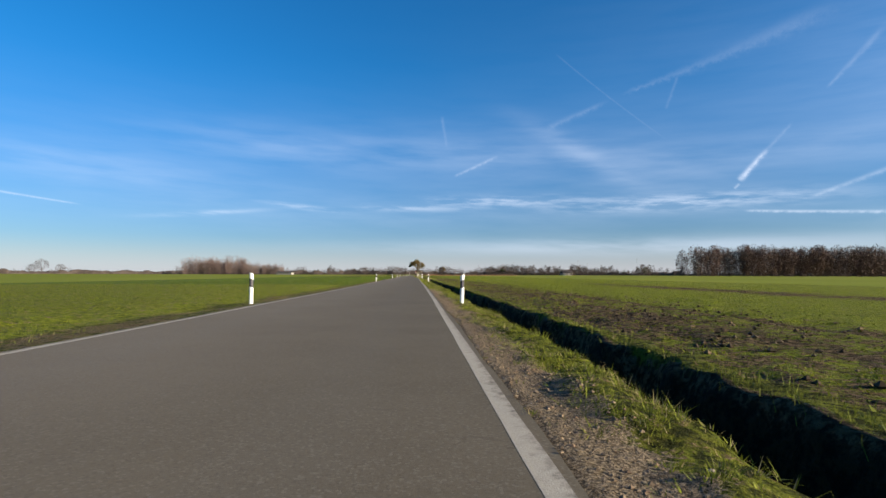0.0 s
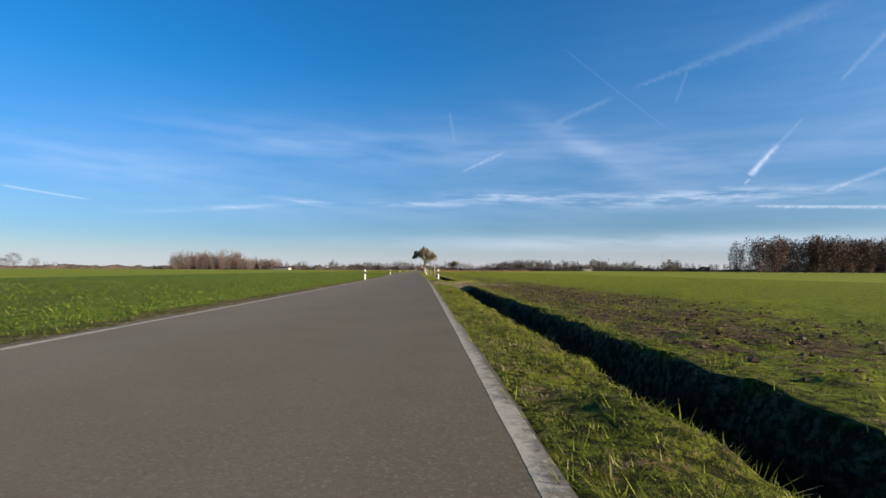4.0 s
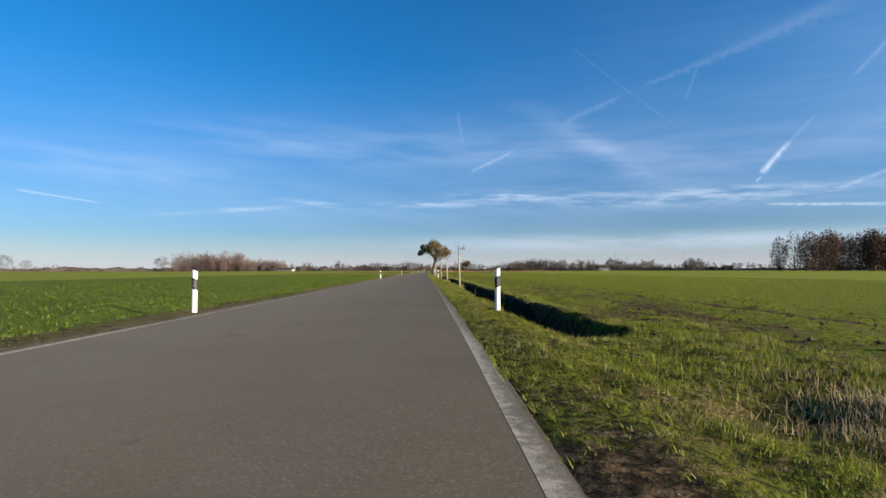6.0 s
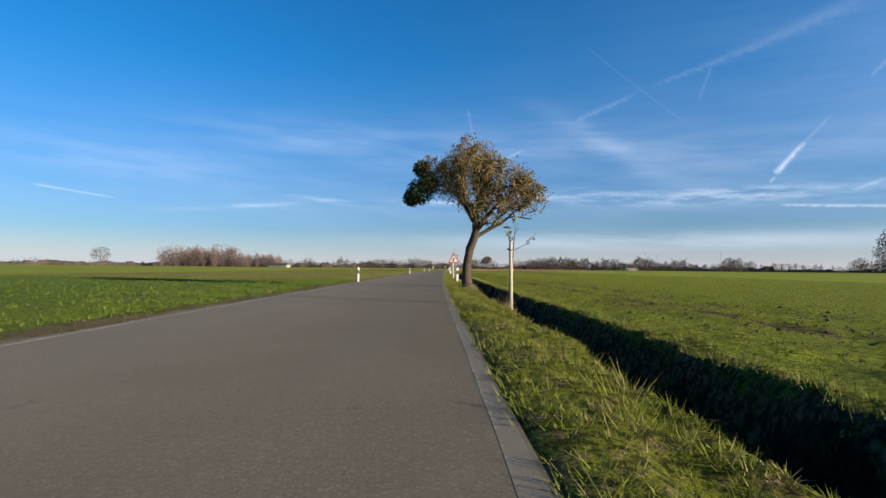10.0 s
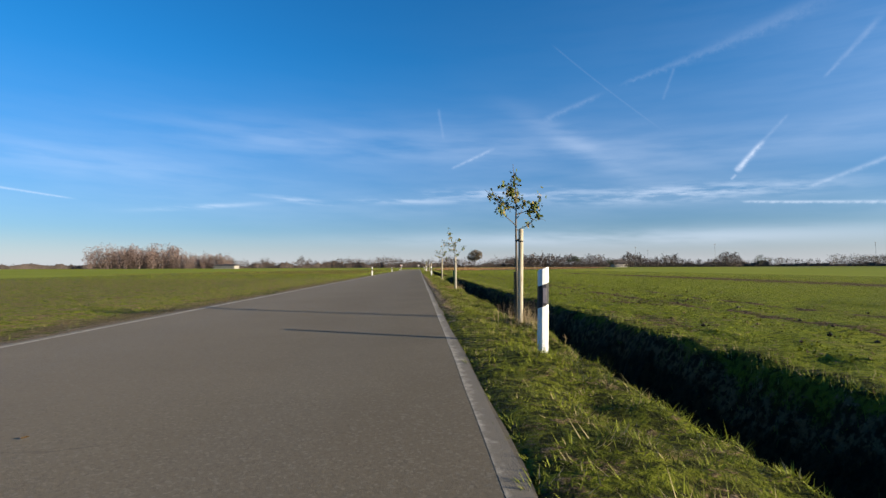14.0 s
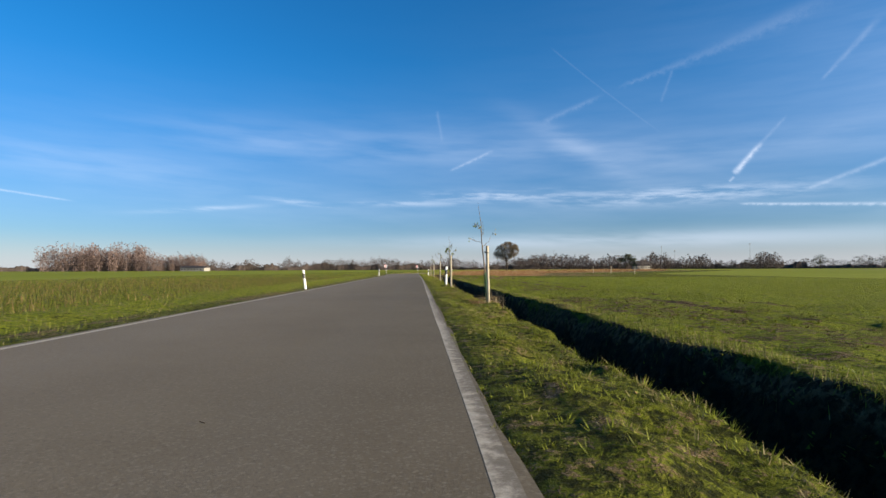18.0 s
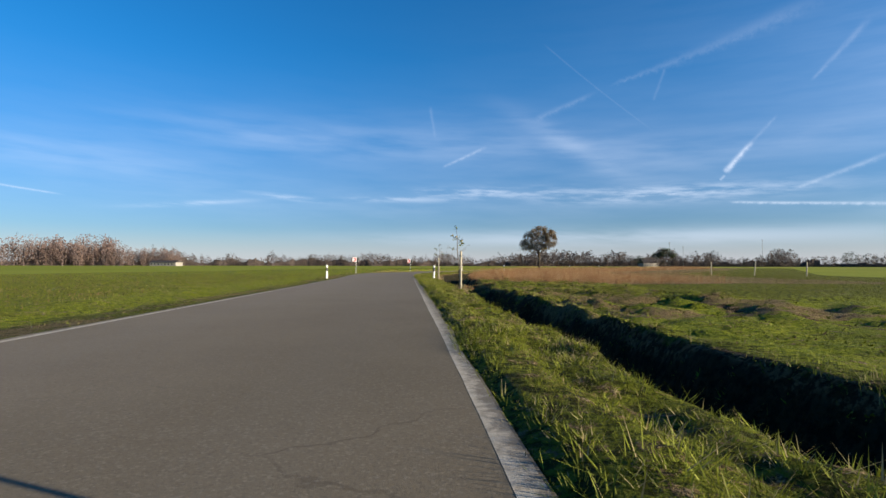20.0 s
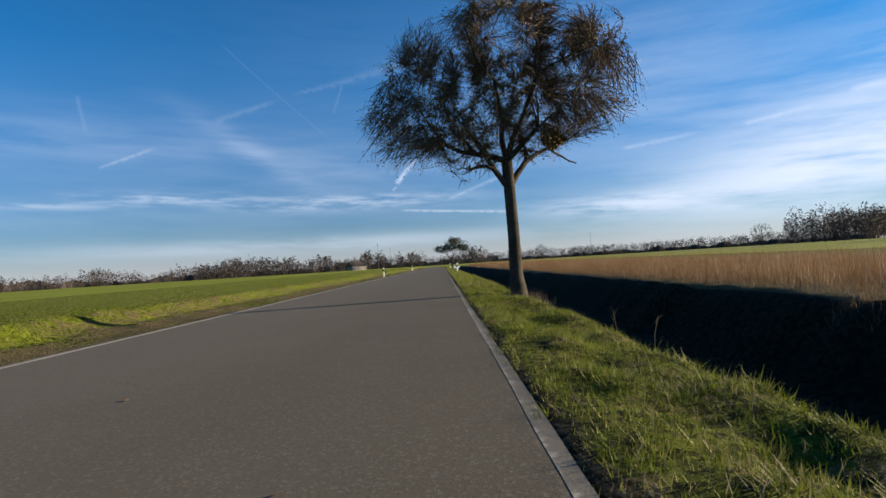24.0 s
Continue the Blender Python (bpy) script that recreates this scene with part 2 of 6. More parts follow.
def earth_build(n, p):
    fine = n.noise(p, 45.0, 4.0, 0.7)
    clod = n.noise(p, 9.0, 4.0, 0.65)
    tuftiness = n.noise(p, 3.6, 3.0, 0.6)
    broad = n.noise(p, 1.1, 4.0, 0.6)
    far = n.noise(p, 0.05, 4.0, 0.6)
    gap = n.noise(p, 22.0, 4.0, 0.7)
    green = n.mix(n.ramp(clod, 0.40, 0.60), (0.058, 0.070, 0.006), (0.125, 0.142, 0.012))
    green = n.mix(n.ramp(fine, 0.50, 0.66, 0.0, 0.6), green, (0.130, 0.134, 0.022))
    green = n.mix(n.ramp(broad, 0.50, 0.70, 0.0, 0.5), green, (0.105, 0.092, 0.022))
    green = n.mix(n.ramp(far, 0.4, 0.7, 0.0, 0.4), green, (0.117, 0.1404, 0.0078))
    # dark noise spots here and in soil, lush and leafy paint shade between clumps
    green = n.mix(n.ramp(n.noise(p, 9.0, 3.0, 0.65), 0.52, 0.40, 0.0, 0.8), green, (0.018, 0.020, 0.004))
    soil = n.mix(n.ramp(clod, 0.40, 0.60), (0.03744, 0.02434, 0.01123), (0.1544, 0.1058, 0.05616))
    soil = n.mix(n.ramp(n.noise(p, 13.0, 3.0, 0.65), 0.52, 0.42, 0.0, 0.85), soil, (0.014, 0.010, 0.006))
    dry = n.mix(n.ramp(fine, 0.40, 0.60), (0.0663, 0.0468, 0.02028), (0.2184, 0.1638, 0.0819))
    lush = n.mix(n.ramp(clod, 0.38, 0.62), (0.118, 0.150, 0.009), (0.205, 0.235, 0.016))
    lush = n.mix(n.ramp(broad, 0.45, 0.70, 0.0, 0.55), lush, (0.150, 0.152, 0.020))
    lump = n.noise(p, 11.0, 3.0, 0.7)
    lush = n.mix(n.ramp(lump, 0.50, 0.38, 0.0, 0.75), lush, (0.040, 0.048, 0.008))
    leafy = n.mix(n.ramp(clod, 0.40, 0.60), (0.066, 0.105, 0.010), (0.130, 0.178, 0.018))
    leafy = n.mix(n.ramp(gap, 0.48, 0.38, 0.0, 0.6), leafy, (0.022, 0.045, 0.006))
    # near-black tone that puts the shade of the ditch into its colour
    ditch_shade = n.mix(n.ramp(clod, 0.40, 0.60), (0.010, 0.009, 0.006), (0.030, 0.027, 0.014))
    stones = n.mix(n.ramp(fine, 0.40, 0.62), (0.100, 0.074, 0.047), (0.27, 0.212, 0.145))
    jitter = n.math("MULTIPLY", n.math("SUBTRACT", n.math("ADD", n.math("ADD", clod, fine), n.math("MULTIPLY", tuftiness, 1.2)), 1.6), 1.3)

    def zone(name):
        return n.ramp(n.math("ADD", n.attr(name), jitter), 0.38, 0.62)

    base = n.mix(zone("lush"), green, lush)
    base = n.mix(zone("crop"), base, leafy)
    base = n.mix(zone("soil"), base, soil)
    base = n.mix(zone("dry"), base, dry)
    base = n.mix(zone("gravel"), base, stones)
    base = n.mix(n.ramp(n.attr("ditch_shade"), 0.3, 0.7), base, ditch_shade)
    relief = n.math("ADD", n.math("ADD", fine, n.math("MULTIPLY", clod, 2.2)), n.math("ADD", gap, n.math("MULTIPLY", tuftiness, 2.0)))
    relief = n.math("MULTIPLY", relief, n.ramp(n.attr("gravel"), 0.2, 0.7, 1.0, 0.7))
    return base, 0.95, relief, 0.11


earth = material("grassy_earth", earth_build)


def far_field_build(n, p):
    cells = n.node("ShaderNodeTexVoronoi", {"Vector": p, "Scale": 0.0045})
    shade = n.node("ShaderNodeSeparateColor", {0: cells.outputs["Color"]}).outputs[0]
    fine = n.noise(p, 0.8, 6.0, 0.7)
    band = n.noise(p, 0.03, 4.0, 0.6)
    green = n.mix(n.ramp(band, 0.35, 0.65), (0.165, 0.195, 0.012), (0.205, 0.222, 0.020))
    base = n.mix(n.ramp(shade, 0.93, 0.96), green, (0.16, 0.15, 0.06))
    base = n.mix(n.ramp(fine, 0.4, 0.75, 0.0, 0.5), base, (0.135, 0.158, 0.014))
    return base, 0.95, fine, 0.1


far_field = material("distant_fields", far_field_build)


def blade_material(name, dark, light, straw, share):
    def build(n, p):
        r = island(n)
        broad = n.noise(p, 0.9, 3.0, 0.6)
        clump = n.ramp(n.noise(p, 7.0, 3.0, 0.6), 0.38, 0.62)
        patch = n.ramp(n.noise(p, 2.3, 3.0, 0.6), 0.36, 0.64)
        shade = n.math("ADD", n.math("MULTIPLY", r, 0.34), n.math("ADD", n.math("MULTIPLY", clump, 0.40), n.math("MULTIPLY", patch, 0.26)))
        base = n.mix(shade, dark, light)
        r2 = n.math("FRACT", n.math("MULTIPLY", r, 37.3))
        limit = n.math("ADD", n.math("MULTIPLY", n.math("SUBTRACT", broad, 0.5), 1.6), share)
        return n.mix(n.math("LESS_THAN", r2, limit), base, straw), 0.6, None, 0
    m = material(name, build)
    shader = m.node_tree.nodes["Principled BSDF"]
    shader.inputs["Subsurface Weight"].default_value = 0.0
    shader.inputs["Specular IOR Level"].default_value = 0.12
    # thin blades let some of the light through
    tree = m.node_tree
    through_blade = tree.nodes.new("ShaderNodeBsdfTranslucent")
    tree.links.new(shader.inputs["Base Color"].links[0].from_socket, through_blade.inputs["Color"])
    both = tree.nodes.new("ShaderNodeMixShader")
    both.inputs[0].default_value = 0.24
    tree.links.new(shader.outputs[0], both.inputs[1])
    tree.links.new(through_blade.outputs[0], both.inputs[2])
    tree.links.new(both.outputs[0], tree.nodes["Material Output"].inputs["Surface"])
    return m


grass = blade_material("verge_grass", (0.022, 0.032, 0.004), (0.262, 0.290, 0.034), (0.28, 0.235, 0.115), 0.12)
meadow = blade_material("meadow_grass", (0.085, 0.110, 0.014), (0.185, 0.205, 0.030), (0.27, 0.225, 0.10), 0.18)
crop_leaf = blade_material("crop_leaf", (0.045, 0.080, 0.010), (0.120, 0.165, 0.024), (0.19, 0.18, 0.05), 0.05)
winter_corn = blade_material("winter_corn", (0.040, 0.052, 0.005), (0.210, 0.235, 0.022), (0.150, 0.110, 0.055), 0.14)
turf = blade_material("verge_turf", (0.016, 0.022, 0.003), (0.140, 0.158, 0.020), (0.22, 0.18, 0.085), 0.16)
weed_leaf = blade_material("weed_leaf", (0.035, 0.055, 0.006), (0.12, 0.15, 0.014), (0.15, 0.10, 0.04), 0.08)
tall_weed = blade_material("tall_weed", (0.030, 0.036, 0.008), (0.105, 0.105, 0.022), (0.15, 0.10, 0.045), 0.22)
straw = blade_material("dry_straw", (0.16, 0.11, 0.055), (0.34, 0.26, 0.15), (0.42, 0.34, 0.21), 0.3)
reed = blade_material("dry_reed", (0.132, 0.066, 0.02992), (0.2904, 0.1628, 0.0748), (0.3872, 0.2728, 0.1496), 0.18)


def plain(name, dark, light, scale, rough=0.6, depth=0.002, metal=0.0):
    def build(n, p):
        a = n.noise(p, scale, 5.0, 0.65)
        b = n.noise(p, scale * 0.12, 3.0, 0.6)
        mixed = n.mix(n.ramp(n.math("ADD", n.math("MULTIPLY", a, 0.6), n.math("MULTIPLY", b, 0.4)), 0.32, 0.68), dark, light)
        return mixed, rough, a, depth
    m = material(name, build)
    m.node_tree.nodes["Principled BSDF"].inputs["Metallic"].default_value = metal
    m.node_tree.nodes["Principled BSDF"].inputs["Specular IOR Level"].default_value = 0.3 if rough < 0.75 else 0.12
    return m


def stake_build(n, p):
    q = n.node("ShaderNodeVectorMath", {0: p, 1: (1.0, 1.0, 0.06)})
    q.operation = "MULTIPLY"
    grain = n.noise(q.outputs[0], 90.0, 4.0, 0.6)
    stain = n.noise(p, 3.0, 4.0, 0.6)
    base = n.mix(n.ramp(grain, 0.3, 0.7), (0.25, 0.22, 0.165), (0.46, 0.41, 0.32))
    return n.mix(n.ramp(stain, 0.5, 0.75, 0.0, 0.6), base, (0.20, 0.195, 0.14)), 0.85, grain, 0.003


stake_wood = material("weathered_stake_wood", stake_build)
bark = plain("tree_bark", (0.0279, 0.02232, 0.01612), (0.0806, 0.0651, 0.04836), 22.0, 0.95, 0.02)
young_bark = plain("young_bark", (0.07, 0.058, 0.045), (0.15, 0.125, 0.10), 60.0, 0.85, 0.002)
twig_bark = plain("twig_bark", (0.085, 0.064, 0.043), (0.18, 0.135, 0.09), 12.0, 0.9, 0.001)
post_white = plain("post_white_plastic", (0.6072, 0.6164, 0.6072), (0.736, 0.7452, 0.736), 14.0, 0.42, 0.0005)
post_black = plain("post_black_band", (0.012, 0.012, 0.016), (0.028, 0.028, 0.034), 30.0, 0.45, 0.0005)
reflector_amber = plain("reflector", (0.09, 0.085, 0.11), (0.15, 0.14, 0.17), 160.0, 0.25, 0.0006)
sign_white = plain("sign_white_sheeting", (0.46, 0.47, 0.48), (0.54, 0.55, 0.56), 8.0, 0.4, 0.0003)
sign_red = plain("sign_red_sheeting", (0.36, 0.012, 0.018), (0.46, 0.020, 0.026), 8.0, 0.4, 0.0003)
sign_black = plain("sign_black_symbol", (0.012, 0.012, 0.012), (0.03, 0.03, 0.03), 20.0, 0.5, 0.0003)
sign_back = plain("sign_dark_back", (0.018, 0.026, 0.028), (0.05, 0.06, 0.06), 9.0, 0.5, 0.0005)
mast_grey = plain("mast_grey_paint", (0.12, 0.13, 0.14), (0.2, 0.21, 0.22), 2.0, 0.7, 0.001)
galvanised = plain("galvanised_steel", (0.38, 0.39, 0.39), (0.58, 0.58, 0.57), 30.0, 0.45, 0.0005, 0.6)
strap = plain("rubber_strap", (0.012, 0.012, 0.012), (0.04, 0.04, 0.036), 60.0, 0.7, 0.001)
guard_green = plain("green_plastic_guard", (0.015, 0.05, 0.025), (0.035, 0.10, 0.045), 25.0, 0.5, 0.0005)
guard_dark = plain("dark_plastic_guard", (0.02, 0.022, 0.02), (0.055, 0.058, 0.05), 25.0, 0.6, 0.0005)
concrete = plain("mossy_concrete", (0.045, 0.035, 0.021), (0.130, 0.098, 0.062), 28.0, 0.95, 0.006)
brick_wall = plain("house_brick", (0.10, 0.06, 0.045), (0.17, 0.105, 0.08), 2.0, 0.9, 0.01)
house_plaster = plain("house_plaster", (0.20, 0.19, 0.175), (0.30, 0.28, 0.255), 2.0, 0.9, 0.01)
roof_tile = plain("roof_tile", (0.03, 0.028, 0.03), (0.075, 0.065, 0.065), 3.0, 0.8, 0.01)
pane_glass = plain("window_pane", (0.02, 0.025, 0.03), (0.045, 0.05, 0.06), 2.0, 0.1, 0.0001)
hedge_body = plain("winter_hedge_body", (0.020, 0.017, 0.016), (0.085, 0.068, 0.062), 0.55, 0.95, 0.6)
stone = plain("field_stone", (0.11, 0.095, 0.075), (0.30, 0.26, 0.21), 20.0, 0.9, 0.005)


def leaf_material(name, a, b, c):
    def build(n, p):
        r = island(n)
        r2 = n.math("FRACT", n.math("MULTIPLY", r, 17.7))
        return n.mix(n.ramp(r2, 0.55, 0.85), n.mix(r, a, b), c), 0.55, None, 0
    return material(name, build)


olive_leaf = leaf_material("autumn_olive_leaf", (0.05, 0.055, 0.015), (0.15, 0.12, 0.035), (0.23, 0.13, 0.045))
brown_leaf = leaf_material("autumn_brown_leaf", (0.07, 0.045, 0.022), (0.16, 0.10, 0.045), (0.27, 0.18, 0.04))
young_leaf = leaf_material("young_tree_leaf", (0.035, 0.06, 0.018), (0.11, 0.13, 0.035), (0.26, 0.18, 0.05))
mistle_leaf = leaf_material("mistletoe_leaf", (0.018, 0.03, 0.012), (0.04, 0.055, 0.02), (0.06, 0.075, 0.025))
wood_twigs = leaf_material("winter_wood_twigs", (0.062, 0.042, 0.036), (0.100, 0.068, 0.056), (0.115, 0.070, 0.052))
# reddish twigs, made paler because distance haze is mixed into their colour
copse_twigs = leaf_material("hazed_reddish_copse_twigs", (0.105, 0.076, 0.072), (0.150, 0.112, 0.104), (0.165, 0.115, 0.10))
hedge_twigs = leaf_material("winter_hedge_twigs", (0.034, 0.028, 0.026), (0.074, 0.060, 0.055), (0.086, 0.062, 0.053))
# winter wood greyed a little, with the far haze put into the colour
ridge_twigs = leaf_material("hazed_winter_ridge_twigs", (0.075, 0.068, 0.066), (0.105, 0.095, 0.092), (0.115, 0.098, 0.090))
fir_needles = leaf_material("dark_fir_needles", (0.014, 0.022, 0.014), (0.032, 0.042, 0.022), (0.04, 0.05, 0.025))
clod_soil = leaf_material("clod_soil", (0.022, 0.015, 0.009), (0.075, 0.052, 0.030), (0.12, 0.088, 0.052))
pebble = leaf_material("verge_gravel", (0.12, 0.085, 0.055), (0.26, 0.195, 0.13), (0.17, 0.115, 0.075))

# ---- the plan: s runs along the road, u to its right ----
BEND_FROM, BEND_TO, BEND = 413.7, 465.6, radians(36.8)


# the slight sway of the straight, as headings in degrees along the road
SWAY_S = [-100, -25, 0, 25, 50, 75, 100, 125, 150, 175, 200, 225, 250, 275, 300, 325, 350, 375, 400, 425, 900]
SWAY = [0.3, 0.22, 0.0, -0.23, -0.51, -0.34, -0.52, -1.2, -1.55, -1.37, -0.78, -0.16, 0.24, 0.18, 0.14, 0.31, 0.35, 0.32, -0.1, -0.3, -0.3]


def theta(s):
    s = np.asarray(s, float)
    x = np.clip((s - BEND_FROM) / (BEND_TO - BEND_FROM), 0, 1)
    sway = sum(np.interp(s + d, SWAY_S, SWAY) for d in (-12, -6, 0, 6, 12)) / 5
    return BEND * x * x * (3 - 2 * x) + np.radians(sway)


AXIS_S = np.arange(-100, 900, 0.25)
AXIS_T = theta(AXIS_S)
AXIS_M = (AXIS_T[1:] + AXIS_T[:-1]) / 2
AXIS_X = np.concatenate([[0], np.cumsum(np.sin(AXIS_M) * 0.25)])
AXIS_Y = np.concatenate([[0], np.cumsum(np.cos(AXIS_M) * 0.25)])
AXIS_X, AXIS_Y = AXIS_X - np.interp(0, AXIS_S, AXIS_X), AXIS_Y - np.interp(0, AXIS_S, AXIS_Y)


def place(s, u):
    s, u = np.asarray(s, float), np.asarray(u, float)
    a = theta(s)
    return np.interp(s, AXIS_S, AXIS_X) + u * np.cos(a), np.interp(s, AXIS_S, AXIS_Y) - u * np.sin(a)


def vnoise(x, y, seed=0):
    """Smooth value noise in 0..1."""
    x, y = np.asarray(x, float), np.asarray(y, float)
    xi, yi = np.floor(x).astype(np.int64), np.floor(y).astype(np.int64)
    fx, fy = x - xi, y - yi
    fx, fy = fx * fx * (3 - 2 * fx), fy * fy * (3 - 2 * fy)

    def h(i, j):
        k = (i * 374761393 + j * 668265263 + seed * 974634777) & 0x7FFFFFFF
        k = ((k ^ (k >> 13)) * 1274126177) & 0x7FFFFFFF
        return ((k ^ (k >> 16)) & 0xFFFF) / 65535.0

    return (h(xi, yi) * (1 - fx) + h(xi + 1, yi) * fx) * (1 - fy) + (h(xi, yi + 1) * (1 - fx) + h(xi + 1, yi + 1) * fx) * fy


def fbm(x, y, seed=0, octaves=3):
    x, y = np.asarray(x, float), np.asarray(y, float)
    return sum(vnoise(x * 2 ** k, y * 2 ** k, seed + k) * 0.5 ** k for k in range(octaves)) / sum(0.5 ** k for k in range(octaves))


def step(x, a, b):
    t = np.clip((np.asarray(x, float) - a) / (b - a), 0, 1)
    return t * t * (3 - 2 * t)


def between(s, a, b, soft):
    return step(s, a - soft, a + soft) * (1 - step(s, b - soft, b + soft))


def left_line(s):
    return -4.27 - 0.48 * step(s, 412, 428) - 0.55 * np.exp(-((s - 433) / 7.0) ** 2)


def road_left(s):
    return left_line(s) - 0.13 - 0.08 * (fbm(s * 0.7, s * 0 + 3.3, 11) - 0.5)


def road_right(s):
    return 0.575 + 0.03 * (1 - step(s, 20, 60)) - 0.040 * between(s, 40, 262, 8) + 0.03 * between(s, 430, 452, 4) - 0.04 * step(s, 453, 461) - 0.04 * between(s, 262, 330, 8) + 0.09 * (fbm(s * 0.8, s * 0 + 9.1, 12) - 0.5)


def ditch_open(s):
    return 1 - between(s, 99.5, 106.6, 0.8) - between(s, 109.2, 113.0, 0.8) - 0.92 * between(s, 106.6, 109.2, 0.8) - between(s, 307.8, 315.0, 1.3) - 0.45 * between(s, 399, 409, 2.5) - 0.4 * between(s, 400.6, 405.0, 1.2)


def reedy(s):
    return step(s, 404, 420)


LIP_S, LIP_U = [-60, 0, 60, 72, 120, 260, 300, 324, 342, 400, 420, 434, 444, 452, 462, 700], [1.62, 1.64, 1.58, 1.50, 1.66, 1.70, 1.82, 2.02, 1.92, 1.86, 2.05, 1.95, 1.45, 1.65, 1.85, 1.9]
FAR_S, FAR_U = [-60, 0, 20, 72, 127, 146, 184, 262, 340, 400, 420, 432, 445, 700], [2.6, 2.65, 2.85, 2.62, 3.05, 3.2, 3.0, 3.32, 3.45, 3.6, 5.2, 5.9, 6.7, 6.3]
MOUNDS = [(133.4, 1.76), (148.1, 1.76), (162.45, 1.78), (236.8, 1.8), (267.0, 1.68), (280.4, 1.63), (335.8, 1.98), (351.2, 2.0), (397.8, 2.0), (413.6, 2.15), (474.8, 2.0)]


def rut(s, track):
    return track + 0.006 * (s - 200) + 0.3 * (fbm(s * 0.1, s * 0, 65) - 0.5)


def ground_z(s, u):
    """Height of the land beside the road."""
    s, u = np.asarray(s, float), np.asarray(u, float)
    rough = fbm(s * 0.9, u * 0.9, 21) - 0.5
    fine = fbm(s * 1.9, u * 2.6, 31, 2) - 0.5
    edge = road_right(s)
    d = u - edge
    hump = (0.03 * step(s, 60, 125) + 0.012 * between(s, 118, 262, 6) + 0.03 * between(s, 372, 430, 6)) * between(d, 0.10, 0.6, 0.08)
    verge = -0.02 * step(d, 0.0, 0.15) - 0.05 * step(d, 0.4, 1.0) + hump + (0.16 * rough + 0.19 * fine) * step(d, 0.10, 0.75)
    wide = reedy(s)
    lip = np.interp(s, LIP_S, LIP_U) + 0.30 * (fbm(s * 0.35, s * 0, 41) - 0.5) + 0.12 * fine
    for s0, u0 in MOUNDS:
        lip = lip + np.maximum(u0 + 0.12 - np.interp(s0, LIP_S, LIP_U), 0.0) * np.exp(-((s - s0) / 0.75) ** 2)
    far_lip = np.interp(s, FAR_S, FAR_U) + 0.35 * (fbm(s * 0.3, s * 0 + 5, 43) - 0.5) + 0.34 * (fbm(s * 1.3, s * 0 + 8, 44) - 0.5) + 0.20 * fine
    bed = (lip + far_lip) / 2
    half = (far_lip - lip) / 2
    x = np.clip(np.abs(u - bed) / half, 0, 1)
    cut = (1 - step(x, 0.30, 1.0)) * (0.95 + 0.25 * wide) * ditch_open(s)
    wild = between(s, 387, 413, 3) * (1 - step(u, 8, 11))
    field = -0.10 + (0.10 + 0.22 * wild) * rough * step(u, 3, 4.4) + (0.11 + 0.22 * wild) * fine
    for track in (6.1, 7.9):
        field = field - 0.022 * (1 - step(np.abs(u - rut(s, track)), 0.1, 0.3)) * (1 - step(s, 380, 395))
    z_right = verge * (1 - step(u, lip - 0.2, lip + 0.3)) + field * step(u, lip - 0.2, lip + 0.3) - cut
    d2 = road_left(s) - u
    left_field = -0.03 + 0.14 * rough * step(d2, 0.3, 2.0) + 0.05 * fine
    bank = 0.26 * step(s, 436, 446) * step(d2 + 1.2 * (fbm(s * 0.5, s * 0 + 2, 47) - 0.5), 2.2, 2.9)
    left_field = left_field + bank + 0.12 * fine * step(s, 400, 436) * between(d2, 1.0, 5.0, 0.8)
    left_dip = -0.10 * between(d2, 1.2, 2.6, 0.8) * (1 - wide)
    z_left = -0.04 * step(d2, 0.0, 0.08) + (left_field + left_dip) * step(d2, 0.05, 0.6)
    z_left = z_left - 0.35 * between(s, 219.5, 224.5, 1.0) * between(-u, 11, 27, 2.0) - 0.40 * between(s, 319.5, 324.0, 1.0) * between(-u, 8.5, 33, 1.5)
    z = np.where(u > 0, z_right, z_left)
    out = step(np.abs(u), 25, 39)
    return z * (1 - out) + (-0.14) * out


def mesh_from(name, verts, faces, materials, attributes=None, smooth=False, face_material=None):
    """A mesh from arrays: verts (n, 3), faces (m, 3 or 4)."""
    me = bpy.data.meshes.new(name)
    verts, faces = np.ascontiguousarray(verts, np.float32), np.ascontiguousarray(faces, np.int32)
    k = faces.shape[1]
    me.vertices.add(len(verts))
    me.vertices.foreach_set("co", verts.ravel())
    me.loops.add(faces.size)
    me.loops.foreach_set("vertex_index", faces.ravel())
    me.polygons.add(len(faces))
    me.polygons.foreach_set("loop_start", np.arange(0, faces.size, k, dtype=np.int32))
    me.polygons.foreach_set("loop_total", np.full(len(faces), k, np.int32))
    me.polygons.foreach_set("use_smooth", np.full(len(faces), smooth))
    if face_material is not None:
        me.polygons.foreach_set("material_index", np.ascontiguousarray(face_material, np.int32))
    for m in materials if isinstance(materials, (list, tuple)) else [materials]:
        me.materials.append(m)
    for key, values in (attributes or {}).items():
        me.attributes.new(key, "FLOAT", "POINT").data.foreach_set("value", np.ascontiguousarray(values, np.float32).ravel())
    me.update(calc_edges=True)
    return me


def grid_faces(n, m):
    i = np.arange(n * m).reshape(n, m)
    return np.stack([i[:-1, :-1], i[:-1, 1:], i[1:, 1:], i[1:, :-1]], -1).reshape(-1, 4)


def part(name, me, parent, label=""):
    ob = new(name, me)
    ob.parent = parent
    return tagged(ob, label) if label else ob


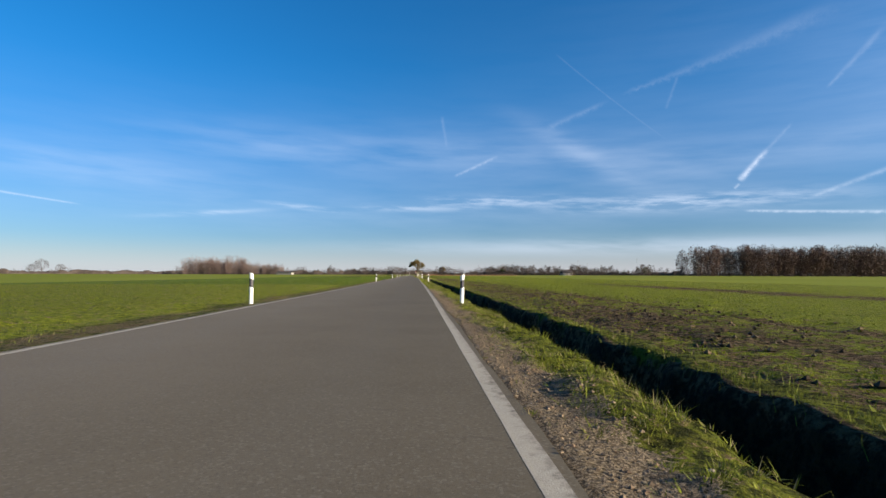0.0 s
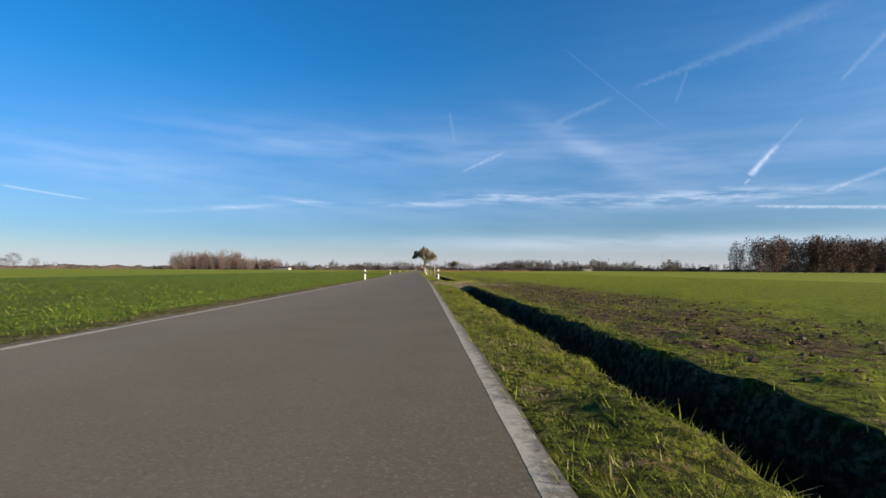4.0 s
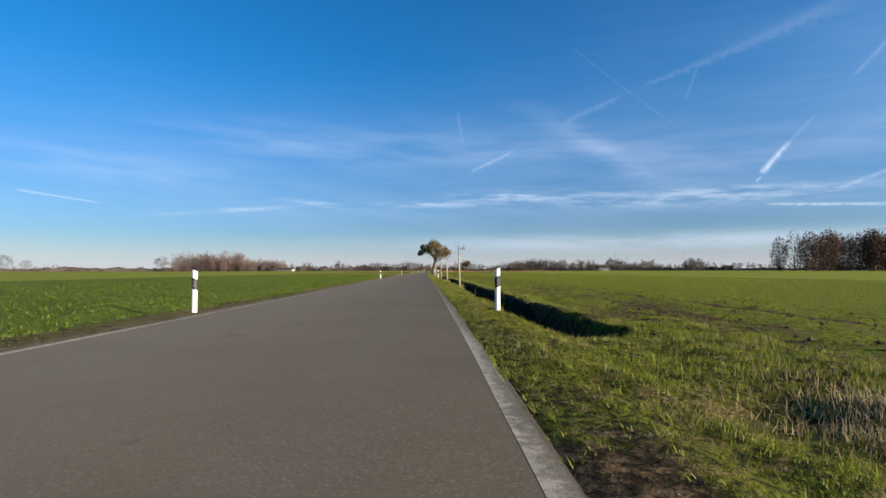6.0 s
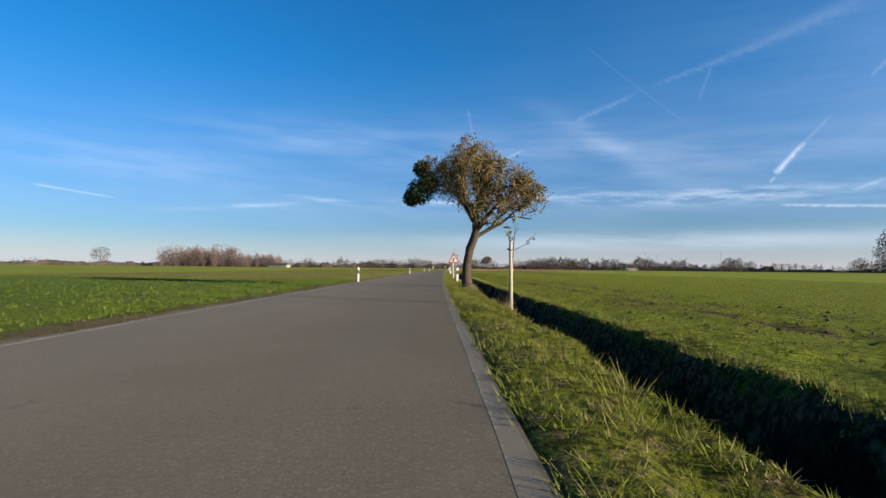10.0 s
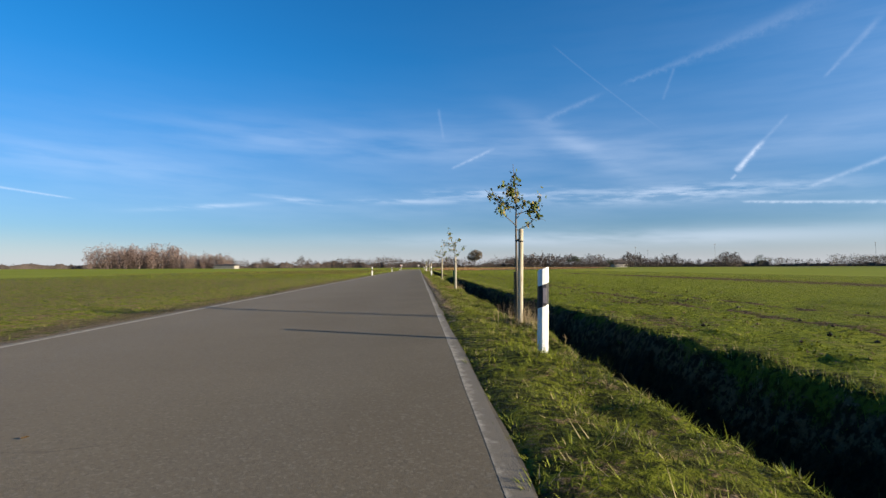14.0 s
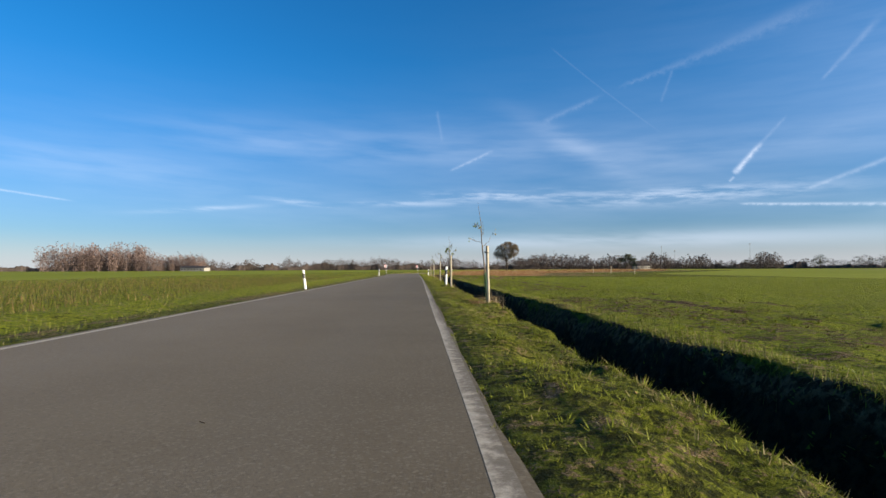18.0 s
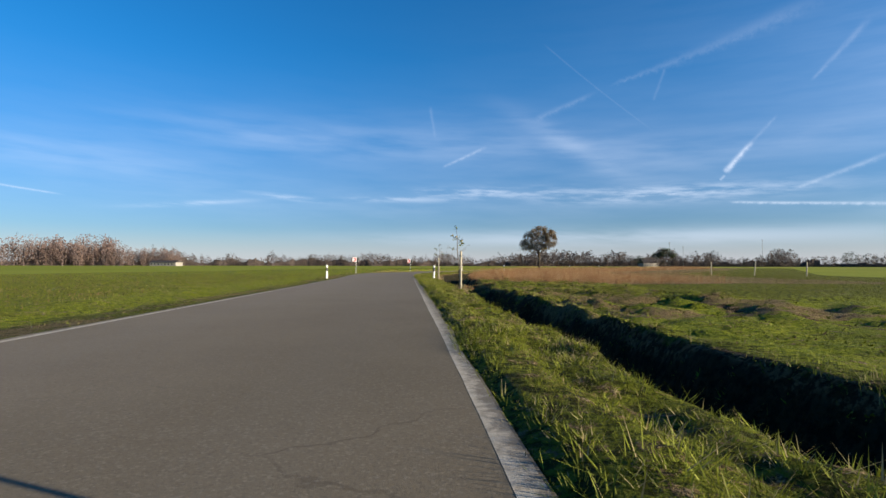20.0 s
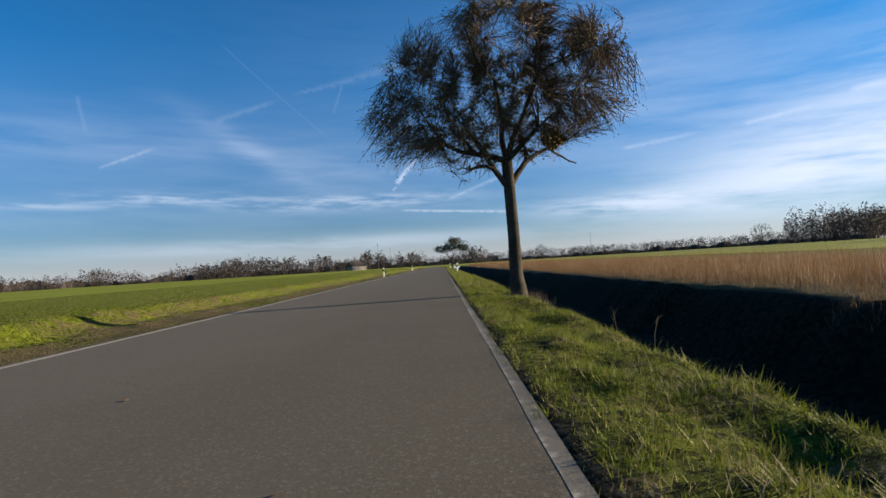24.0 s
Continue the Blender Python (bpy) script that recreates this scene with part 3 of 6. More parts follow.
def part_bm(name, bm, mat, parent, label="", smooth=False):
    me = bpy.data.meshes.new(name)
    bm.to_mesh(me)
    bm.free()
    me.materials.append(mat)
    for f in me.polygons:
        f.use_smooth = smooth
    return part(name, me, parent, label)


def thing(name, label, category, x=0.0, y=0.0, z=0.0, rz=0.0, group=""):
    ob = new(name)
    ob.matrix_world = pose(x, y, z, 0, 0, rz)
    return tagged(ob, label, category, group)


def heading(s):
    return -math.degrees(float(theta(s)))


def spot(s, u):
    x, y = place(s, u)
    return float(x), float(y), float(ground_z(s, u))


# ---- ground ----
S_LINE = np.concatenate([np.arange(-60, -8, 2.0), np.arange(-8, 480, 0.25), np.arange(480, 642, 1.5)])


def land(us):
    """One side of the roadside land: us(s) gives the offsets of its columns."""
    u = np.array([us(s) for s in S_LINE])
    s = np.repeat(S_LINE[:, None], u.shape[1], 1)
    x, y = place(s, u)
    z = ground_z(s, u)
    return s, u, np.stack([x, y, z], -1)


right_cols = np.concatenate([np.linspace(0, 3.9, 40), np.linspace(4.1, 10.0, 20), 10.0 + 30.0 * np.linspace(0.03, 1, 9) ** 1.5])
left_cols = np.concatenate([np.linspace(0, 3.0, 13), 3.0 + 32.5 * np.linspace(0.03, 1, 18) ** 1.6])
sr, ur, vr = land(lambda s: road_right(s) - 0.05 + right_cols)
sl, ul, vl = land(lambda s: road_left(s) + 0.05 - left_cols)
vr[:, 0, 2] -= 0.03
vl[:, 0, 2] -= 0.03


def zones(s, u):
    d = u - road_right(s)
    patch = fbm(s * 0.5, u * 0.5, 61)
    inner = 1 - step(d, 0.25, 0.6)
    gravel = between(s, -60, 32, 3) * (1 - step(d, 0.30, 0.75)) * (u > 0) * 0.95
    gravel = np.maximum(gravel, between(s, 99, 106, 1.5) * (1 - step(d, 4, 6)) * (u > 0) * 0.9)
    soil = 0.9 * between(s, 105, 107.6, 0.6) * (1 - step(d, 0.4, 0.6)) * (u > 0)
    soil = np.maximum(soil, between(s, 268, 314, 6) * (1 - step(d, 0.15, 0.40)) * (u > 0) * 0.95)
    soil = soil + 0.9 * between(s, 430.5, 453, 1.5) * (1 - step(d, 0.33, 0.5)) * (u > 0)
    gravel = np.maximum(gravel, between(s, 268, 320, 6) * (1 - step(d, 0.12, 0.36)) * (u > 0) * 0.7)
    soil = np.maximum(soil, 1.1 * step(s, 455, 459) * (1 - step(d, 0.06, 0.16)) * (u > 0))
    lip, far_lip = np.interp(s, LIP_S, LIP_U), np.interp(s, FAR_S, FAR_U)
    # dark soil covers the ditch sides, standing in for their shade
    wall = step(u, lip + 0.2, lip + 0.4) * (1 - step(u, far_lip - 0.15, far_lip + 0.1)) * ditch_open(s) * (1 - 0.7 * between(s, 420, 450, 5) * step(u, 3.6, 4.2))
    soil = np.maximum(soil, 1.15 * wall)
    near_field = (u > 3.0) * (1 - step(u, 5, 11))
    soil = np.maximum(soil, near_field * (0.14 * (1 - step(s, 20, 60)) + 0.28 * between(s, 82, 104, 6) + 0.40 - 0.22 * step(s, 105, 125) + 0.3 * step(fbm(s * 0.25, u * 0.5, 67), 0.58, 0.72)))
    for track, half in ((6.1, 0.07), (7.9, 0.07), (19.0, 0.12), (21.0, 0.12)):
        soil = np.maximum(soil, 0.8 * (1 - step(np.abs(u - rut(s, track)), half, half + 0.14)))
    soil = np.maximum(soil, 0.22 * inner * (u > 0))
    soil = np.maximum(soil, 0.30 * (u > 0) * (1 - step(u, lip + 0.1, lip + 0.3)))
    dl = road_left(s) - u
    soil = np.where(u < 0, 0.75 * (1 - step(dl, 0.02, 0.22)), soil)
    bare_edge = (1 - step(dl + 0.5 * (patch - 0.5), 0.35, 0.85)) * (0.6 + 0.4 * step(fbm(s * 0.35, s * 0, 62), 0.30, 0.55)) * (1 - 0.75 * step(s, 305, 325)) * (0.5 + 0.5 * step(s, 40, 55))
    gravel = np.where(u < 0, bare_edge, gravel)
    lush = np.where(u > 0, step(u, far_lip + 0.1, far_lip + 0.6) * (1 - step(s, 385, 400)), 0.75 * step(dl, 1.2, 2.2))
    crop = np.where(u < 0, between(s, 46, 222, 1.5) * step(dl + 0.5 * (patch - 0.5), 1.5, 2.1), 0.0)
    # mask of the shade painted inside the ditch, between its lips
    ditch_shade = 1.0 * wall * step(u, lip + 0.30, lip + 0.5) * (1 - step(u, far_lip - 0.30, far_lip - 0.02))
    soil = np.where(u < 0, np.maximum(soil, between(s, 219.5, 224.5, 0.8) * between(-u, 11, 28, 1.5) + between(s, 319.5, 324.5, 0.8) * between(-u, 8.5, 34, 1.5)), soil)
    dry = np.where(u < 0, 0.22 + 0.45 * between(dl, 0.3, 1.6, 0.4) * step(patch, 0.35, 0.6), 0.12 + 0.3 * step(patch, 0.5, 0.7) * (u < 2.2))
    dry = np.where(u < 0, dry + 0.22 * between(s, 222, 305, 8), dry)
    dry = np.where((u > np.interp(s, [404, 422, 440, 475], [10.0, 5.4, 6.6, 6.3])) & (u < 30) & (s > 404), 0.75 - 0.25 * step(u, 15, 30), dry)
    dry = np.where((u > 3.2) & (u < 10) & (s > 387) & (s < 412), 0.12 + 0.55 * step(fbm(s * 0.5, u * 0.5, 63), 0.5, 0.65), dry)
    pile = np.exp(-((s - 402.2) / 1.6) ** 2 - ((u - 3.1) / 0.8) ** 2)
    dry, soil = dry * (1 - 0.6 * pile), np.maximum(soil, 0.9 * pile)
    dry = np.where((u < 0) & (s > 430), dry + 0.25 * between(dl, 1.4, 3.0, 0.4) * step(patch, 0.3, 0.55), dry)
    dry = np.where(u > 0, dry, dry * (1 - 0.5 * crop))
    return soil, dry, gravel, lush, crop, ditch_shade


n_r, n_l = vr.reshape(-1, 3).shape[0], vl.reshape(-1, 3).shape[0]
ZONES = ("soil", "dry", "gravel", "lush", "crop", "ditch_shade")
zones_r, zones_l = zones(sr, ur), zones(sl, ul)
ground_verts = [vr.reshape(-1, 3), vl.reshape(-1, 3)]
ground_faces = [grid_faces(*vr.shape[:2]), grid_faces(*vl.shape[:2])[:, ::-1] + n_r]
# the open fields, out to the horizon
REACH = 3400.0
rim_r, rim_l = vr[:, -1], vl[:, -1]
count = len(S_LINE)
far_r = np.stack([np.full(count, REACH), np.linspace(-REACH, 2000, count), np.full(count, -0.14)], -1)
far_l = np.stack([np.full(count, -REACH), np.linspace(-REACH, REACH, count), np.full(count, -0.14)], -1)
base_i = n_r + n_l
ground_verts += [rim_r, far_r, rim_l, far_l, np.array([[REACH, REACH, -0.14], [rim_r[-1, 0], rim_r[-1, 1], -0.14], [rim_l[-1, 0], rim_l[-1, 1], -0.14]])]
k = np.arange(count - 1)
a0, b0, c0, d0, e0 = base_i, base_i + count, base_i + 2 * count, base_i + 3 * count, base_i + 4 * count
ground_faces.append(np.stack([a0 + k, b0 + k, b0 + k + 1, a0 + k + 1], -1))
ground_faces.append(np.stack([c0 + k + 1, d0 + k + 1, d0 + k, c0 + k], -1))
ground_faces.append(np.array([[a0 + count - 1, b0 + count - 1, e0, d0 + count - 1], [a0 + count - 1, d0 + count - 1, c0 + count - 1, c0 + count - 1][:4]])[:1])
ground_faces.append(np.array([[c0, d0, b0, a0]]))
extra = 4 * count + 3
zero = np.zeros(extra)
mat_index = np.concatenate([np.zeros(len(ground_faces[0]) + len(ground_faces[1]), int), np.ones(sum(len(f) for f in ground_faces[2:]), int)])
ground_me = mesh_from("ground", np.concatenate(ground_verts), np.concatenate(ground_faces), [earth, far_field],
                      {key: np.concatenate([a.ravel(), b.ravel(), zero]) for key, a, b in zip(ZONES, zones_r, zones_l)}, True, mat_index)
end_bm = bmesh.new()
end_bm.from_mesh(ground_me)
end_bm.verts.ensure_lookup_table()
tip = end_bm.faces.new([end_bm.verts[i] for i in (c0 + count - 1, a0 + count - 1, d0 + count - 1)])
tip.material_index = 1
end_bm.to_mesh(ground_me)
end_bm.free()
tagged(new("ground", ground_me), "flat green farmland with grassy road verges and a ditch", "ground", kind="structure")

# ---- road ----
road_s = np.concatenate([np.arange(-60, 480, 0.5), np.arange(480, 645, 2.0)])
road_t = np.concatenate([[0.0], np.linspace(0.02, 0.98, 14), [1.0]])
rs = np.repeat(road_s[:, None], len(road_t), 1)
ru = road_left(rs) * (1 - road_t) + road_right(rs) * road_t
rx, ry = place(rs, ru)
rz = 0.012 * (fbm(rs * 0.12, rs * 0, 71) - 0.5) - 0.002 * ((road_t == 0) | (road_t == 1))
rz = np.broadcast_to(rz, rs.shape)
skirt = np.stack([rx, ry, rz], -1)
low_l, low_r = skirt[:, :1].copy(), skirt[:, -1:].copy()
low_l[..., 2] -= 0.15
low_r[..., 2] -= 0.15
road_grid = np.concatenate([low_l, skirt, low_r], 1)
lane_u = np.concatenate([ru[:, :1], ru, ru[:, -1:]], 1)
road = tagged(new("road", mesh_from("road", road_grid.reshape(-1, 3), grid_faces(*road_grid.shape[:2]), asphalt, {"lane": lane_u}, False)),
              "narrow grey-brown asphalt country road with worn edges", "road", kind="structure")


def road_z(s, u):
    s = np.asarray(s, float)
    return 0.012 * (fbm(s * 0.12, s * 0, 71) - 0.5)


def wear(s):
    return np.interp(s, [0, 60, 110, 125, 255, 270, 395, 420, 440, 460], [0.0, 0.15, 0.3, 0.62, 0.6, 0.35, 0.25, 0.7, 0.75, 0.5])


def painted_line(offset, width, side):
    s = np.arange(-58, 560, 0.5)
    cols = np.array([0.0, 0.5, 1.0]) - 0.5
    ss = np.repeat(s[:, None], 3, 1)
    uu = offset(ss) + cols * (width * (1.0 + (0.5 * between(ss, 388, 428, 6) - 0.22 * between(ss, 262, 340, 8) - 0.30 * step(ss, 454, 460) if side > 0 else 0.0)) + 0.02 * (fbm(ss * 2, ss * 0, 77) - 0.5)) + 0.03 * (fbm(ss * 0.25, ss * 0, 79) - 0.5)
    x, y = place(ss, uu)
    z = road_z(ss, uu) + 0.0015 + 0.0006 * cols
    tagged(new("edge_line", mesh_from("edge_line", np.stack([x, y, z], -1).reshape(-1, 3), grid_faces(*ss.shape), line_paint, {"wear": wear(ss) if side > 0 else wear(ss) * (0.5 - 0.4 * step(ss, 290, 310)), "across": (side * cols + 0.5) * (1.0 + 1.8 * between(ss, 395, 455, 8) + 0.8 * between(ss, 118, 262, 8))})),
           "worn white painted line along the road edge", "road marking", kind="structure")


painted_line(lambda s: np.interp(s, [20, 80, 165, 245, 262, 330, 400], [0.485, 0.446, 0.452, 0.454, 0.468, 0.468, 0.488]), 0.125, 1)
painted_line(lambda s: left_line(s), 0.11, -1)

# ---- small builders ----


def tube(points, radii, sides=6):
    """Verts and quads of a tapered tube along points."""
    points = [Vector(p) for p in points]
    verts, faces = [], []
    for i, p in enumerate(points):
        d = (points[min(i + 1, len(points) - 1)] - points[max(i - 1, 0)]).normalized()
        a = d.cross(Vector((0.31, 0.17, 0.93))).normalized()
        b = d.cross(a)
        for k in range(sides):
            t = 2 * math.pi * k / sides
            verts.append(p + (a * math.cos(t) + b * math.sin(t)) * radii[i])
    for i in range(len(points) - 1):
        for k in range(sides):
            j = (k + 1) % sides
            faces.append((i * sides + k, i * sides + j, (i + 1) * sides + j, (i + 1) * sides + k))
    return verts, faces


class Pile:
    """Collects quads into one mesh."""

    def __init__(self):
        self.v, self.f = [], []

    def add(self, verts, faces):
        o = len(self.v)
        self.v += [tuple(p) for p in verts]
        self.f += [tuple(i + o for i in f) for f in faces]

    def mesh(self, name, mat, smooth=False):
        return mesh_from(name, np.array(self.v), np.array(self.f), mat, None, smooth)


def box_bm(sx, sy, sz, centre=(0, 0, 0), bevel=0.0):
    bm = bmesh.new()
    bmesh.ops.create_cube(bm, size=1.0)
    bmesh.ops.scale(bm, vec=(sx, sy, sz), verts=bm.verts)
    if bevel:
        bmesh.ops.bevel(bm, geom=bm.edges[:], offset=bevel, segments=2, affect="EDGES", profile=0.7)
    bmesh.ops.translate(bm, vec=centre, verts=bm.verts)
    return bm


def plate_bm(outline, thick):
    """A flat plate in the xz plane from an outline, thick along y."""
    bm = bmesh.new()
    face = bm.faces.new([bm.verts.new((x, 0, z)) for x, z in outline])
    out = bmesh.ops.extrude_face_region(bm, geom=[face])
    bmesh.ops.translate(bm, vec=(0, thick, 0), verts=[v for v in out["geom"] if isinstance(v, bmesh.types.BMVert)])
    bmesh.ops.recalc_face_normals(bm, faces=bm.faces)
    return bm


def pole_bm(radius, z0, z1, sides=14, bevel=0.0):
    bm = bmesh.new()
    bmesh.ops.create_cone(bm, cap_ends=True, segments=sides, radius1=radius, radius2=radius, depth=z1 - z0)
    bmesh.ops.translate(bm, vec=(0, 0, (z0 + z1) / 2), verts=bm.verts)
    if bevel:
        top = [e for e in bm.edges if all(v.co.z > z1 - 0.001 for v in e.verts)]
        bmesh.ops.bevel(bm, geom=top, offset=bevel, segments=2, affect="EDGES")
    return bm


# ---- marker posts ----
POST_OUTLINE = [(-0.060, 0.018), (-0.052, -0.010), (-0.020, -0.036), (0.020, -0.036), (0.052, -0.010), (0.060, 0.018), (0.045, 0.034), (-0.045, 0.034)]


def loft(bottom, top, grow, cap=True):
    """A skin round the post's section between two height functions of x."""
    bm = bmesh.new()
    a = [bm.verts.new((x * grow, y * grow, bottom(x))) for x, y in POST_OUTLINE]
    b = [bm.verts.new((x * grow, y * grow, top(x))) for x, y in POST_OUTLINE]
    for i in range(len(a)):
        j = (i + 1) % len(a)
        bm.faces.new((a[i], a[j], b[j], b[i]))
    if cap:
        bm.faces.new(b)
        bm.faces.new(a[::-1])
    bmesh.ops.recalc_face_normals(bm, faces=bm.faces)
    return bm


def marker_post(side):
    """A white roadside delineator; side is 1 for the right verge, -1 for the left."""
    ob = thing("delineator_post", "white plastic roadside delineator post with slanted black band", "post", group="delineator posts along the road")
    body = loft(lambda x: -0.25, lambda x: 0.905 + side * x * 0.35, 1.0)
    bmesh.ops.bevel(body, geom=[e for e in body.edges if all(v.co.z > 0.5 for v in e.verts)], offset=0.006, segments=2, affect="EDGES")
    part_bm("body", body, post_white, ob)
    band = part_bm("black_band", loft(lambda x: 0.50 + side * x * 0.42, lambda x: 0.735 + side * x * 0.42, 1.035), post_black, ob, "slanted black band")
    if side > 0:
        part_bm("reflector", box_bm(0.040, 0.010, 0.165, (0.004, -0.039, 0.615), 0.003), reflector_amber, band, "rectangular reflector in the black band")
    else:
        for z in (0.575, 0.655):
            bm = bmesh.new()
            bmesh.ops.create_cone(bm, cap_ends=True, segments=16, radius1=0.026, radius2=0.022, depth=0.010, matrix=pose(0, -0.039, z, 90, 0, 0))
            part_bm("reflector", bm, reflector_amber, band, "round reflector")
    return ob


post_right, post_left = marker_post(1), marker_post(-1)
RIGHT_POSTS = [(16.3, 1.30, 1.5), (65.1, 1.42, 0), (116.6, 1.48, 0), (165.3, 1.53, 0.6), (215.0, 1.35, 1), (264.5, 1.44, 0.8), (317.2, 1.55, -0.5), (364.3, 1.55, 1.2), (412.0, 1.72, 2.2), (462.6, 1.10, 3.0), (512.0, 1.45, 0), (560.0, 1.5, 1)]
LEFT_POSTS = [(15.8, -4.95, 0), (65.0, -4.95, 1), (116.6, -5.1, 0), (165.0, -5.0, 0), (215.0, -5.0, 1), (264.5, -5.0, -1), (318.0, -5.05, 0), (362.0, -5.1, -7.0), (413.6, -5.3, 0.5), (461.6, -5.75, 0), (512.0, -5.6, 0), (560.0, -5.6, 0)]
for model, spots in ((post_right, RIGHT_POSTS), (post_left, LEFT_POSTS)):
    for i, (s, u, lean) in enumerate(spots):
        x, y, z = spot(s, u)
        m = pose(x, y, z, 0, lean, heading(s))
        if i:
            made = copy_thing(model, m)
        else:
            model.matrix_world = m
            made = model
        if abs(lean) > 5:
            tagged(made, "leaning white plastic delineator post with slanted black band")


# ---- curve boards and warning sign ----
def chevron_outline(w):
    return [(-0.21, w), (-0.06, w), (0.205, 0.0), (-0.06, -w), (-0.21, -w), (0.035, 0.0)]


def curve_board(s, u, turn):
    x, y, z = spot(s, u)
    ob = thing("curve_sign", "white square curve board with a red chevron on a thin post", "road sign", x, y, z, turn, "curve boards on the bend")
    part_bm("pole", pole_bm(0.026, -0.3, 1.70, 14, 0.004), galvanised, ob, "slim galvanised steel pole")
    for sx, sy, ry, front in ((-0.155, -0.045, 0.0, True), (0.145, 0.02, 122.0, False)):
        panel = part_bm("panel", box_bm(0.47, 0.02, 0.49, (0, 0, 0), 0.004), sign_white, ob, "white reflective panel")
        panel.matrix_local = pose(sx, sy, 1.48, 0, 0, ry)
        part_bm("panel_back", box_bm(0.44, 0.035, 0.46, (0, 0.028, 0), 0.008), sign_back, panel, "dark panel housing")
        arrow = chevron_outline(0.215) if front else [(-px, pz) for px, pz in chevron_outline(0.215)]
        bm = plate_bm(arrow, 0.004)
        bmesh.ops.translate(bm, vec=(0, -0.015, 0), verts=bm.verts)
        part_bm("chevron", bm, sign_red, panel, "red chevron")
        part_bm("clamp", box_bm(0.05, 0.05, 0.03, (0.15 if front else -0.15, 0.03, 0.12), 0.004), galvanised, panel)
    return ob


curve_board(434.0, -7.15, 14.0)
curve_board(448.0, -6.45, 8.0)

x, y, z = spot(226.0, 1.35)
warning = thing("warning_sign", "triangular red-bordered warning sign on a steel pole", "road sign", x, y, z, 0.0)
part_bm("pole", pole_bm(0.032, -0.3, 2.35, 14, 0.004), galvanised, warning)
tri = [(-0.45, 1.46), (0.45, 1.46), (0.0, 2.24)]
for name, shrink, dy, mat in (("border", 1.0, -0.045, sign_red), ("panel", 0.74, -0.050, sign_white)):
    cx, cz = 0.0, 1.72
    bm = plate_bm([(cx + (px - cx) * shrink, cz + (pz - cz) * shrink) for px, pz in tri], 0.010)
    bmesh.ops.translate(bm, vec=(0, dy, 0), verts=bm.verts)
    part_bm(name, bm, mat, warning, "red border" if name == "border" else "white sign face")
bm = plate_bm([(-0.10, 1.56), (0.02, 1.56), (0.02, 1.70), (0.12, 1.82), (0.05, 1.90), (-0.10, 1.72)], 0.006)
bmesh.ops.translate(bm, vec=(0, -0.054, 0), verts=bm.verts)
part_bm("symbol", bm, sign_black, warning, "dark bent symbol")


# ---- leaves and twigs ----
def leaf_quads(centres, size, rand, droop=0.3):
    """Small folded leaves at the given points."""
    c = np.asarray(centres, float)
    n = len(c)
    d = rand.normal(size=(n, 3))
    d[:, 2] -= droop
    d /= np.linalg.norm(d, axis=1)[:, None]
    e = np.cross(d, rand.normal(size=(n, 3)))
    e /= np.linalg.norm(e, axis=1)[:, None] + 1e-9
    length = size * rand.uniform(0.6, 1.3, n)[:, None]
    v = np.stack([c, c + d * length * 0.5 + e * length * 0.32, c + d * length, c + d * length * 0.5 - e * length * 0.32], 1)
    return v.reshape(-1, 3), np.arange(4 * n).reshape(n, 4)


def twig_strips(starts, ends, r0, sag, rand):
    """Thin three-sided twigs from starts to ends."""
    a, b = np.asarray(starts, float), np.asarray(ends, float)
    n = len(a)
    mid = (a + b) / 2 + rand.normal(size=(n, 3)) * np.linalg.norm(b - a, axis=1)[:, None] * 0.10
    mid[:, 2] += sag
    d = b - a
    e = np.cross(d, rand.normal(size=(n, 3)))
    e /= np.linalg.norm(e, axis=1)[:, None] + 1e-9
    f = np.cross(d, e)
    f /= np.linalg.norm(f, axis=1)[:, None] + 1e-9
    rings = []
    for p, r in ((a, r0), (mid, r0 * 0.7), (b, r0 * 0.25)):
        rings += [p + e * r, p - e * r * 0.5 + f * r * 0.87, p - e * r * 0.5 - f * r * 0.87]
    v = np.stack(rings, 1)
    base = np.array([[0, 1, 4, 3], [1, 2, 5, 4], [2, 0, 3, 5], [3, 4, 7, 6], [4, 5, 8, 7], [5, 3, 6, 8]])
    faces = (np.arange(n)[:, None, None] * 9 + base[None]).reshape(-1, 4)
    return v.reshape(-1, 3), faces


def grow(rand, p, d, length, radius, depth, limbs, tips, spread, lift):
    """Recursive limbs: fills limbs with (points, radii) and tips with (point, direction)."""
    pts, rad = [Vector(p)], [radius]
    n = 4
    for i in range(n):
        d = (d + Vector(rand.normal(size=3)) * 0.17 + Vector((0, 0, lift))).normalized()
        pts.append(pts[-1] + d * length / n)
        rad.append(radius * (1 - 0.45 * (i + 1) / n))
        if depth <= 2:
            tips.append((pts[-1].copy(), d.copy()))
    limbs.append((pts, rad, depth))
    if depth == 0:
        return
    for k in range(3 if depth > 1 else 4):
        i = n if k < 2 else rand.integers(2, n + 1)
        side = Vector(rand.normal(size=3)).normalized()
        nd = (d + side * spread).normalized()
        grow(rand, pts[i], nd, length * rand.uniform(0.55, 0.82), rad[i] * 0.72, depth - 1, limbs, tips, spread, lift)


